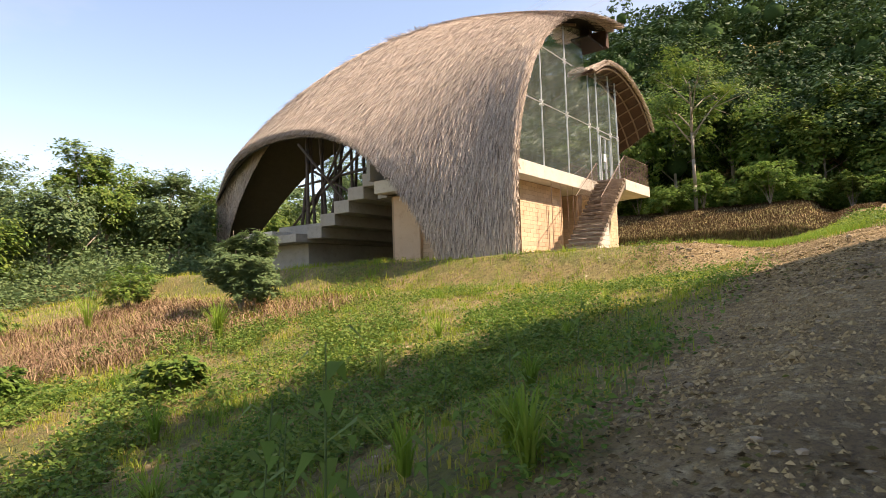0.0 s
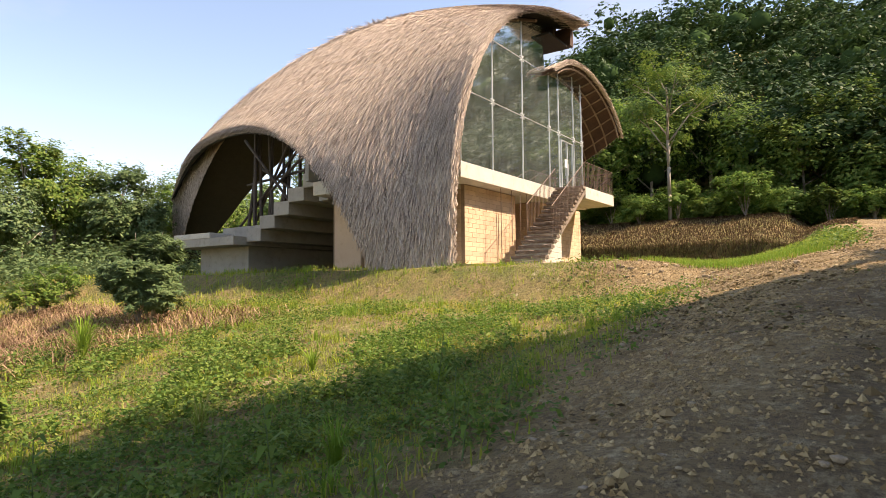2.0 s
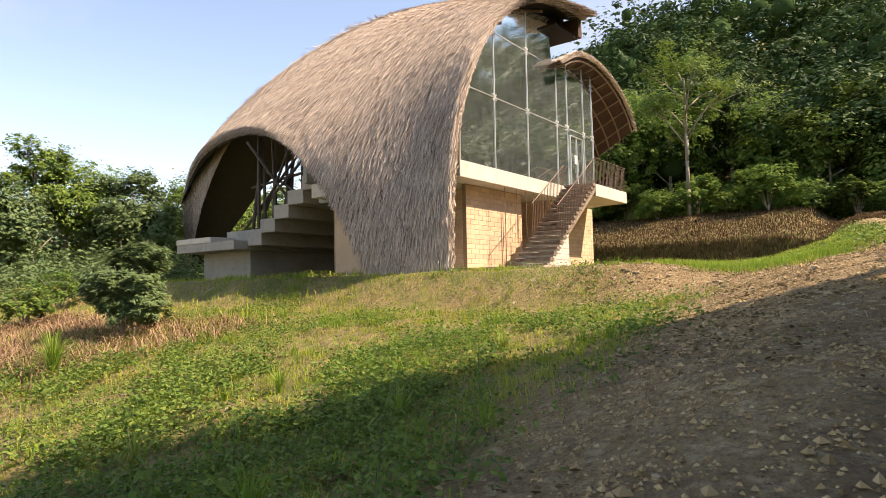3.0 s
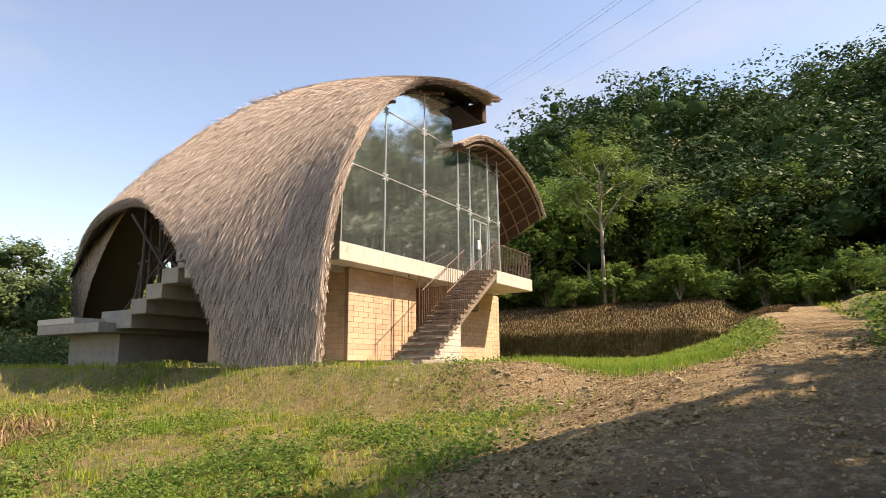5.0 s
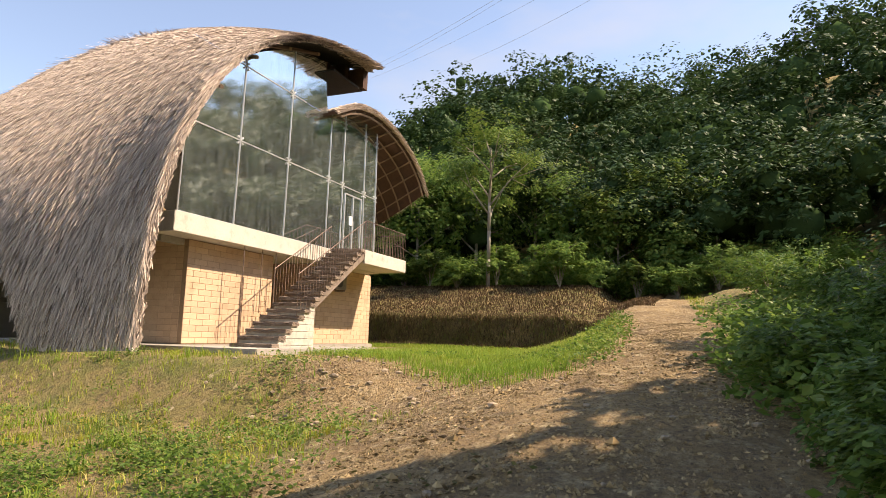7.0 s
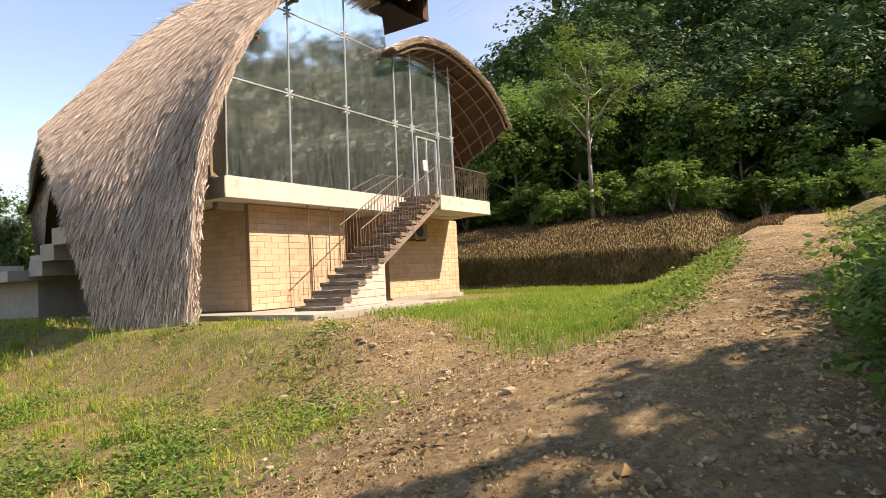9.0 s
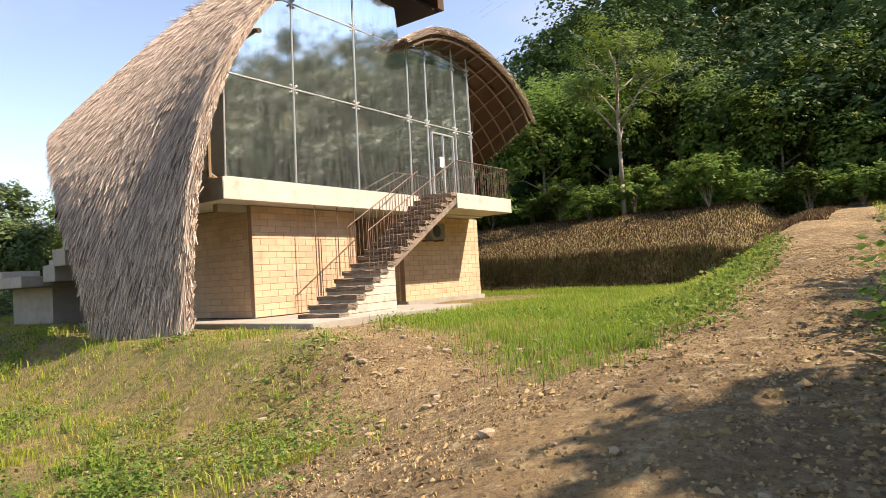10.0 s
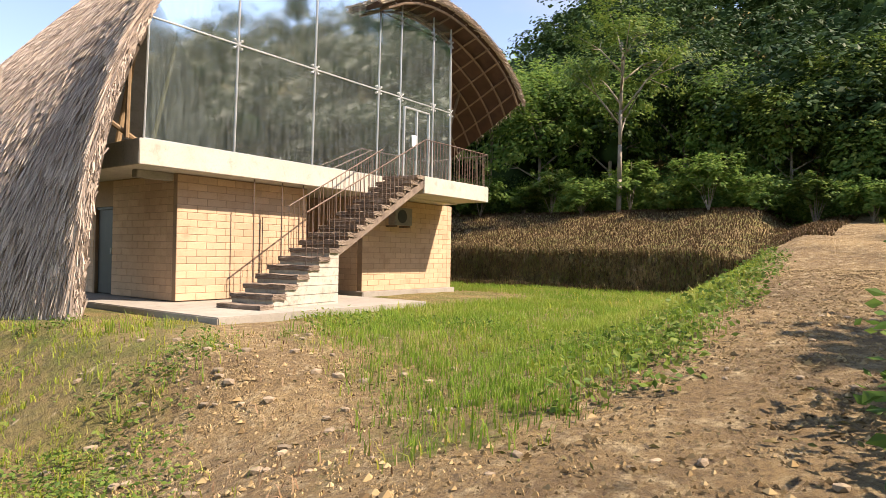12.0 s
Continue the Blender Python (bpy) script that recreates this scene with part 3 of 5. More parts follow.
def brick_mesh(name, length):
    bm = bmesh.new()
    box(bm, -length / 2, length / 2, -0.03, 0.03, -BRICK_H / 2 + 0.004, BRICK_H / 2 - 0.004)
    bmesh.ops.bevel(bm, geom=list(bm.edges), offset=0.006, segments=1, affect="EDGES")
    me = bpy.data.meshes.new(name)
    bm.to_mesh(me)
    bm.free()
    me.materials.append(BRICK)
    return me


BRICK_WALLS = []


def block_wall(name, a, b, thick, z1, label):
    """A wall from a to b on plan; its bricks are laid on the outer face at the end of the script."""
    a, b = Vector((*a, 0)), Vector((*b, 0))
    d = (b - a).normalized()
    n = Vector((d.y, -d.x, 0))
    w = thing(name, label, "wall", kind="structure")
    bm = bmesh.new()
    m = Matrix.LocRotScale((a + b) / 2 - n * thick / 2 + Vector((0, 0, z1 / 2)), d.to_track_quat("X", "Z"), ((b - a).length, thick, z1))
    bmesh.ops.create_cube(bm, size=1, matrix=m)
    part("masonry", bm, MORTAR, w)
    BRICK_WALLS.append((w, a, d, n, (b - a).length, z1))
    return w


block_wall("wall_1", (1.17, 0.62), (4.75, 0.62), 0.22, 2.74, "sunlit tan earth-block wall below the slab")
block_wall("wall_2", (6.86, 0.62), (11.1, 0.62), 0.22, 2.74, "tan earth-block wall in the stair's shade")
block_wall("wall_3", (1.17, 3.4), (1.17, 0.844), 0.22, 2.74, "shaded tan earth-block side wall")
block_wall("wall_4", (1.17, 6.5), (1.17, 4.26), 0.22, 2.74, "earth-block side wall beside the doorway")
block_wall("wall_5", (6.83, 3.2), (6.83, 0.844), 0.22, 2.74, "earth-block reveal of the recess below the stair")
part_wall = tagged(part("wall_back", boxed(1.2, 10.9, 6.5, 6.7, 0, 2.74), MORTAR), "plain earth-block wall at the back", "wall", kind="structure")
tagged(part("wall_recess", boxed(4.75, 6.83, 3.0, 3.2, 0, 2.74), MORTAR), "shaded block wall at the back of the recess", "wall", kind="structure")
tagged(part("wall_recess_side", boxed(4.53, 4.75, 0.85, 3.0, 0, 2.74), MORTAR), "shaded block wall of the recess", "wall", kind="structure")
tagged(part("wall_end", boxed(10.88, 11.1, 0.85, 6.5, 0, 2.74), MORTAR), "earth-block end wall", "wall", kind="structure")
door = thing("door_1", "dark metal door standing in the side wall", "door", kind="structure")
part("leaf", boxed(1.24, 1.29, 3.42, 4.24, 0.02, 2.05, 0.006), BLACKDOOR, door)
part("frame", boxed(1.2, 1.32, 3.40, 4.26, 2.05, 2.12, 0.004), BLACKDOOR, door)
part("handle", boxed(1.19, 1.24, 3.52, 3.56, 0.98, 1.12, 0.008), ALU, door)
tagged(part("wall_over_door", boxed(1.17, 1.39, 3.4, 4.26, 2.12, 2.74), MORTAR), "block wall above the door", "wall", kind="structure")
recess_door = tagged(part("door_2", boxed(4.95, 5.9, 2.9, 2.98, 0.0, 2.1, 0.01), BLACKDOOR), "dark door in the recess under the stair", "door", kind="structure")

# ---- stair ----
STAIR = thing("outside_stair", "straight concrete stair with weathered brown treads and a white flank", "stair", at=(7.4, -1.18, 3.26))
STAIR.rotation_euler = (0, 0, radians(9.0))
RISERS, RISE, GO, WIDE = 18, 0.187, 0.345, 1.12

bm = bmesh.new()
low_n = 7
for k in range(low_n):            # solid lower flight
    x0 = -(RISERS - k) * GO
    box(bm, x0, -(RISERS - low_n) * GO - 0.0, 0.02, WIDE - 0.02, -RISERS * RISE - 0.05 + k * RISE - (0.25 if k == 0 else 0), -(RISERS - k - 1) * RISE - 0.06, 0.0)
part("flank", bm, WHITEWASH, STAIR, "white-painted solid lower flight")
bm = bmesh.new()
a0, a1 = Vector((-(RISERS - low_n) * GO - 0.1, 0, -(RISERS - low_n) * RISE - 0.28)), Vector((0.05, 0, -0.30))
prof = [(a0.x, a0.z + 0.05), (a1.x, a1.z), (a1.x, a1.z + 0.20), (a0.x, a0.z + 0.22)]
for y in (0.03, WIDE - 0.03):
    for q in prof:
        bm.verts.new((q[0], y, q[1]))
bm.verts.ensure_lookup_table()
v = bm.verts
for f in ((0, 1, 2, 3), (7, 6, 5, 4), (0, 4, 5, 1), (1, 5, 6, 2), (2, 6, 7, 3), (3, 7, 4, 0)):
    bm.faces.new([v[i] for i in f])
part("soffit_slab", bm, STEP, STAIR, "sloping concrete stair slab")
rt = random.Random(12)
for k in range(RISERS):
    x0, z1 = -(RISERS - k) * GO, -(RISERS - k - 1) * RISE
    bm = boxed(x0 - 0.04, x0 + GO - 0.01, -0.02 if k < low_n else 0.01, WIDE, z1 - 0.115, z1 - 0.012, 0.0)
    bmesh.ops.subdivide_edges(bm, edges=list(bm.edges), cuts=5, use_grid_fill=True)
    for v in bm.verts:
        v.co += Vector((rt.gauss(0, 0.009), rt.gauss(0, 0.006), rt.gauss(0, 0.007)))
    part("tread", bm, STEP, STAIR)
    if k >= low_n:
        part("riser", boxed(x0 + 0.02, x0 + 0.10, 0.03, WIDE - 0.03, z1 - RISE - 0.01, z1 - 0.10, 0.01), STEP, STAIR)


def railing(name, label, p0, p1, count, height, drop, at=None):
    """A rail with plain upright bars hooked over the edge below."""
    p0, p1 = Vector(p0), Vector(p1)
    r = thing(name, label, "railing")
    up = Vector((0, 0, height))
    part("handrail", rod(bmesh.new(), p0 + up, p1 + up, 0.016), STEEL, r)
    for k in range(count):
        q = p0.lerp(p1, k / (count - 1))
        bm = rod(bmesh.new(), q + Vector((0, 0, -drop)), q + up, 0.009, sides=6)
        part("baluster", bm, STEEL, r)
    return r


sm4 = Matrix.LocRotScale(STAIR.location, STAIR.rotation_euler, None)


def stair_pt(x, y, z):
    return sm4 @ Vector((x, y, z))


railing("stair_railing", "rusty steel stair railing with thin upright bars", stair_pt(-4.9, 0.03, -4.9 / GO * RISE + 0.34), stair_pt(0, 0.03, 0), 27, 0.98, 0.16)
railing("stair_railing", "rusty steel stair railing beside the slab", stair_pt(-4.2, WIDE, -4.2 / GO * RISE + 0.2), stair_pt(-0.4, WIDE, -0.2), 23, 0.95, 0.1)
railing("landing_railing", "rusty steel landing railing with thin upright bars", (7.45, -1.15, 3.26), (10.63, -1.15, 3.26), 24, 1.02, 0.18)
railing("landing_railing", "rusty steel landing railing at the far end", (10.63, -1.15, 3.26), (10.63, -0.05, 3.26), 9, 1.0, 0.18)

# thin hanger rods under the slab in front of the wall
for x in (2.75, 3.55, 4.2, 4.75):
    h = tagged(part("hanger_rod", rod(bmesh.new(), (x, 0.1, 0.0 if x < 3 else 0.9), (x, 0.1, 2.75), 0.014, sides=6), STEEL), "thin rusty steel rod under the slab", "rod", "rods under the slab")
for x, z1 in ((3.35, 1.93),):
    tagged(part("wall_conduit", rod(bmesh.new(), (x, 0.56, 0.02), (x, 0.56, z1), 0.012, sides=6), STEEL), "thin dark conduit on the block wall", "conduit", "conduits on the wall")

ac = thing("air_conditioner_unit", "old air-conditioner outdoor unit hung under the landing", "air conditioner", at=(8.15, 0.30, 1.95))
part("casing", boxed(-0.40, 0.40, -0.13, 0.14, 0, 0.52, 0.015), WHITEBOX, ac)
bm = bmesh.new()
bmesh.ops.create_cone(bm, cap_ends=True, segments=28, radius1=0.20, radius2=0.20, depth=0.02, matrix=pose(-0.08, -0.14, 0.26, 90))
part("fan_grille", bm, BLACKDOOR, ac, "dark round fan grille")
for x in (-0.3, 0.3):
    part("bracket", boxed(x - 0.02, x + 0.02, -0.12, 0.30, -0.06, -0.002), STEEL, ac)

# ---- glazed front ----
LEAN_X, LEAN_Y = 0.03, 0.012


def on_glass(x, z, out=0.0):
    """A point of the leaning glazed front from its place along the sill and its height."""
    d = z - 3.265
    slant = LEAN_X * float(np.interp(x, [7.0, 10.3], [1.0, 0.12]))
    return Vector((x + slant * d, 0.088 + LEAN_Y * d - out, z))


def glass_top(xw):
    """The height of the roof's underside above a place on the front."""
    if xw < 6.6:
        return float(np.interp(xw, LINE[:, 0], LINE[:, 1])) - 0.30
    return float(np.interp(xw, CLINE[:, 0], CLINE[:, 1])) - 0.22


front = thing("glazed_front", "leaning glass front of dusty panes with pale steel joints", "glazing")
XS, ZS = (0.12, 2.173, 4.438, 6.80, 7.75, 9.35, 10.3), (3.27, 5.70, 7.95, 10.6)
for xa, xb in zip(XS[:-1], XS[1:]):
    for za, zb in zip(ZS[:-1], ZS[1:]):
        n = 8
        lowline, topline = [], []
        for k in range(n + 1):
            s = xa + 0.012 + (xb - xa - 0.024) * k / n
            z = zb
            for _ in range(6):
                z = min(zb - 0.012, glass_top(on_glass(s, z).x))
            if xa > 4.0 and za > 8 and on_glass(s, za).x > 6.4:
                z = za
            lowline.append((s, za + 0.012))
            topline.append((s, z))
        if max(t[1] for t in topline) < za + 0.1:
            continue
        bm = bmesh.new()
        rows = []
        for out in (0.0, 0.012):
            rows.append([[bm.verts.new(on_glass(s, max(z, za + 0.012 if r == 0 else za + 0.02), out)) for s, z in line] for r, line in enumerate((lowline, topline))])
        for k in range(n):
            for r, flip in ((rows[0], False), (rows[1], True)):
                f = [r[0][k], r[0][k + 1], r[1][k + 1], r[1][k]]
                bm.faces.new(f[::-1] if flip else f)
        loop0 = rows[0][0] + rows[0][1][::-1]
        loop1 = rows[1][0] + rows[1][1][::-1]
        for k in range(len(loop0)):
            j = (k + 1) % len(loop0)
            bm.faces.new([loop0[j], loop0[k], loop1[k], loop1[j]])
        pane = part("pane", bm, GLASS, front)
        pane.visible_shadow = False
for x in XS:
    z1 = 10.2
    for _ in range(8):
        z1 = min(10.2, glass_top(on_glass(x, z1).x))
    part("mullion", rod(bmesh.new(), on_glass(x, 3.265, 0.02), on_glass(x, z1, 0.02), 0.022, sides=6), ALU, front)
    for z in ZS[1:3]:
        if z < z1 - 0.2 and x > 0.2:
            bm = bmesh.new()
            for dx, dz in ((-0.09, -0.09), (0.09, -0.09), (-0.09, 0.09), (0.09, 0.09)):
                c = on_glass(x + dx, z + dz, 0.03)
                rod(bm, on_glass(x, z, 0.04), c, 0.012, sides=5)
                bmesh.ops.create_uvsphere(bm, u_segments=8, v_segments=6, radius=0.03, matrix=Matrix.Translation(c))
            part("spider_fitting", bm, ALU, front, "four-armed steel glass fitting")
for z, xa, xb in ((5.70, -0.25, 10.3), (7.95, 1.5, 5.2)):
    part("transom", rod(bmesh.new(), on_glass(xa if z > 6 else 0.12, z, 0.02), on_glass(xb, z, 0.02), 0.020, sides=6), ALU, front)
part("right_jamb", rod(bmesh.new(), on_glass(10.3, 3.27, 0.02), on_glass(10.3, 7.4, 0.02), 0.03, sides=6), ALU, front)
part("sill", boxed(0.1, 10.45, 0.06, 0.16, 3.262, 3.29, 0.004), ALU, front)
gdoor = thing("door_3", "glass entrance door with a pale frame", "door", kind="structure")
for x in (7.95, 8.55, 9.15):
    part("stile", rod(bmesh.new(), on_glass(x, 3.3, 0.03), on_glass(x, 5.45, 0.03), 0.026, sides=6), ALU, gdoor)
part("head", rod(bmesh.new(), on_glass(7.95, 5.45, 0.03), on_glass(9.15, 5.45, 0.03), 0.03, sides=6), ALU, gdoor)
part("pull_handle", rod(bmesh.new(), on_glass(8.52, 4.0, 0.08), on_glass(8.52, 4.5, 0.08), 0.014, sides=6), ALU, gdoor)
bm = bmesh.new()
vs = [bm.verts.new(on_glass(x, z, o)) for o in (0.035, 0.028) for x, z in ((8.32, 4.33), (8.58, 4.33), (8.58, 4.68), (8.32, 4.68))]
for f in ((0, 1, 2, 3), (7, 6, 5, 4), (0, 4, 5, 1), (1, 5, 6, 2), (2, 6, 7, 3), (3, 7, 4, 0)):
    bm.faces.new([vs[i] for i in f])
tagged(part("notice", bm, PAPER), "white paper notice on the glass door", "notice")

# ---- inside the hall ----
hall = thing("hall_interior", "dim hall floor and added grey partition that hides the sky behind the glass", "room", kind="structure")
# partition added to block the sky, so the hall stays dim behind the glass
gable = [q for q in section_y(6.65, 0.5) if q[2] > 3.4 and q[0] < 6.3]
low_side = [q for q in canopy(np.linspace(0.0, 0.85, 12), 6.65, 0.4) if q[0] > 6.3]
outline = [(gable[0][0], 3.27)] + [(q[0], q[2]) for q in gable] + [(q[0], q[2]) for q in low_side] + [(low_side[-1][0], 3.27)]
bm = bmesh.new()
loops = [[bm.verts.new((x, y, z)) for x, z in outline] for y in (6.56, 6.74)]
bm.faces.new(loops[0])
bm.faces.new(loops[1][::-1])
for k in range(len(outline)):
    j = (k + 1) % len(outline)
    bm.faces.new((loops[0][j], loops[0][k], loops[1][k], loops[1][j]))
part("added_sky_screen", bm, PLASTER, hall)
inner = [((0.45, 0.35, 3.27), (1.35, 0.9, 6.1), 0.05), ((3.3, 0.9, 9.0), (8.2, 1.1, 7.2), 0.06), ((2.5, 1.2, 8.4), (9.2, 3.5, 3.3), 0.06),
         ((0.0, 0.5, 3.3), (0.1, 0.6, 5.4), 0.05), ((-0.9, 0.55, 3.9), (0.25, 0.6, 3.3), 0.06), ((6.2, 2.2, 3.27), (6.2, 2.6, 9.9), 0.08),
         ((1.0, 3.0, 3.27), (1.4, 3.0, 5.8), 0.07)]
for k, (a, b, r) in enumerate(inner):
    tagged(part("bamboo_pole", rod(bmesh.new(), a, b, r, r * 0.85, 8), BAMBOO), "brown bamboo roof pole behind the glass", "pole", "roof poles inside")

# timber props under the lower roof
for a, b in (((10.5, 0.9, 3.26), (11.6, 1.0, 7.0)), ((10.55, 0.95, 3.26), (11.2, 2.4, 6.6)), ((10.6, 1.0, 3.27), (12.6, 1.4, 7.0))):
    tagged(part("canopy_prop", rod(bmesh.new(), a, b, 0.06, 0.05, 8), BAMBOO), "slanting bamboo prop under the lower roof", "pole", "props under the lower roof")

# ---- open side: terrace, seating steps, lattice of poles ----
terrace = thing("terrace", "raised grey concrete terrace with a pale edge under the arch", "terrace", kind="structure")
part("deck", boxed(0.1, 9.0, 11.4, 15.6, 1.15, 1.52, 0.015), CONCRETE, terrace)
part("edge_cap", boxed(0.08, 1.3, 13.0, 15.62, 1.522, 1.75, 0.01), PALE, terrace)
part("parapet", boxed(2.6, 2.8, 11.5, 15.5, 1.522, 2.25, 0.01), CONCRETE, terrace)
part("base", boxed(1.2, 9.0, 11.8, 15.2, -0.3, 1.148), CONCRETE, terrace)
bleachers = thing("seating_steps", "stepped concrete seating rising under the roof", "steps", kind="structure")
for k in range(5):
    y1, z1 = 11.38 - 0.92 * k, 1.85 + 0.48 * k
    part("step", boxed(0.75 - 0.06 * k, 7.5, y1 - 0.92, y1 - 0.004 if k else y1, z1 - 0.55, z1, 0.012), CONCRETE, bleachers)
part("soffit", boxed(0.9, 7.4, 6.7, 7.2, 2.7, 3.2), CONCRETE, bleachers)
part("gallery", boxed(0.6, 7.5, 4.6, 6.55, 2.75, 3.55 - 0.29, 0.012), CONCRETE, bleachers)
part("parapet", boxed(1.25, 1.48, 6.76, 7.10, 3.0, 3.85, 0.012), CONCRETE, bleachers)
tagged(part("block_pier", boxed(1.0, 1.75, 5.1, 6.45, -0.2, 2.74, 0.02), BRICK), "tan earth-block pier under the gallery", "pier")
lattice = thing("pole_lattice", "dark lattice of slanting bamboo poles under the roof", "frame")
rp = random.Random(4)
for k in range(17):
    y = 8.4 + 0.42 * k
    lean = rp.uniform(-1.0, 1.0)
    z0 = 1.45 if y > 11.4 else 1.9 + (11.4 - y) * 0.5
    part("pole", rod(bmesh.new(), (3.6 + rp.uniform(-0.4, 0.4), y, z0), (3.9 + rp.uniform(-0.4, 0.9), y + lean, 7.6), 0.09, 0.07, 7), DARKPOLE, lattice)
for a, b in (((3.6, 10.0, 6.8), (3.8, 15.8, 2.4)), ((2.6, 9.0, 5.7), (4.3, 15.5, 3.2)), ((4.3, 14.8, 5.4), (2.8, 9.5, 3.0)), ((2.7, 8.5, 4.6), (4.6, 16.2, 4.7)), ((2.9, 11.0, 6.2), (4.6, 16.0, 2.0)), ((2.7, 14.0, 6.4), (2.7, 10.0, 2.3))):
    part("brace", rod(bmesh.new(), a, b, 0.07, 0.06, 7), DARKPOLE, lattice)
# ribs along the rim and purlins of the main roof
for w in (0.10, 0.28, 0.46, 0.64, 0.80, 0.92):
    tagged(part("roof_rib", tube(shell(np.linspace(0.03, 0.97, 34), w, 0.42), 0.075), DARKPOLE), "dark curved bamboo rib under the thatch", "rib", "ribs of the roof")
for u in (0.40, 0.52, 0.64, 0.76):
    tagged(part("roof_purlin", tube(shell(u, np.linspace(0.02, 0.99, 24), 0.38), 0.06), PALEROD), "brown bamboo purlin under the thatch", "purlin", "purlins of the roof")

# ---- leaves and plants ----


def leaf_cloud(centres, size, r, flat=0.5, slim=0.5, heart=None):
    """Folded leaves (two triangles on a midrib) at the given points; with a heart, they face away from it."""
    c = len(centres)
    if heart is None:
        d = r.normal(size=(c, 3)) * [1, 1, flat]
        q = r.normal(size=(c, 3)) * [0.6, 0.6, 1.0] + [0, 0, 0.5]
    else:
        q = centres - heart
        q = q / (np.linalg.norm(q, axis=1)[:, None] + 1e-9) + [0, 0, 0.95] + r.normal(size=(c, 3)) * 0.36
        q /= np.linalg.norm(q, axis=1)[:, None] + 1e-9
        d = r.normal(size=(c, 3))
        d -= q * (d * q).sum(1)[:, None]
    d /= np.linalg.norm(d, axis=1)[:, None] + 1e-9
    s = np.cross(d, q)
    s /= np.linalg.norm(s, axis=1)[:, None] + 1e-9
    n = np.cross(s, d)
    L = (size * r.uniform(0.6, 1.4, c))[:, None]
    a, b = centres - d * L * 0.5, centres + d * L * 0.5 - n * L * 0.12
    m1, m2 = centres + s * L * slim * 0.5 - n * L * 0.10, centres - s * L * slim * 0.5 - n * L * 0.10
    return np.stack([a, m1, b, m2], 1)


def clump_leaves(r, centre, radius, clumps, per, squash, inner, leaf):
    """Leaves in rounded clumps over the shell of an uneven crown, each clump facing outward."""
    d = r.normal(size=(clumps, 3)) + [0, 0, 0.25]
    d /= np.linalg.norm(d, axis=1)[:, None]
    cc = centre + d * radius * r.uniform(inner, 1.08, clumps)[:, None] * [1, 1, squash]
    cr = radius * r.uniform(0.20, 0.42, clumps)
    e = r.normal(size=(clumps, per, 3))
    e /= np.linalg.norm(e, axis=2)[..., None]
    e[..., 2] = np.abs(e[..., 2]) * 0.9 - 0.25
    pts = cc[:, None] + e * (cr[:, None] * r.uniform(0.7, 1.1, (clumps, per)))[..., None]
    heart = np.broadcast_to(cc[:, None] - (d * cr[:, None] * 0.5)[:, None], pts.shape)
    return leaf_cloud(pts.reshape(-1, 3), leaf, r, 0.6, 0.62, heart.reshape(-1, 3))


QUAD = np.array([0, 1, 2, 3])


def quads_of(v):
    return (np.arange(len(v)) * 4)[:, None] + QUAD


def clump_points(r, centre, radius, clumps, per, squash=0.75, inner=0.55):
    """Leaf places in clumps on the shell of an uneven crown."""
    d = r.normal(size=(clumps, 3))
    d /= np.linalg.norm(d, axis=1)[:, None]
    rad = radius * r.uniform(inner, 1.08, clumps)[:, None]
    cc = centre + d * rad * [1, 1, squash]
    cr = radius * r.uniform(0.16, 0.34, clumps)
    pts = cc[:, None] + r.normal(size=(clumps, per, 3)) * 0.55 * cr[:, None, None] * [1, 1, 0.7]
    return pts.reshape(-1, 3)


def limb(bm, pts, r0, r1, sides=6):
    for k, (a, b) in enumerate(zip(pts[:-1], pts[1:])):
        f = lambda q: r0 + (r1 - r0) * q / (len(pts) - 1)
        rod(bm, a, b, f(k), f(k + 1), sides)


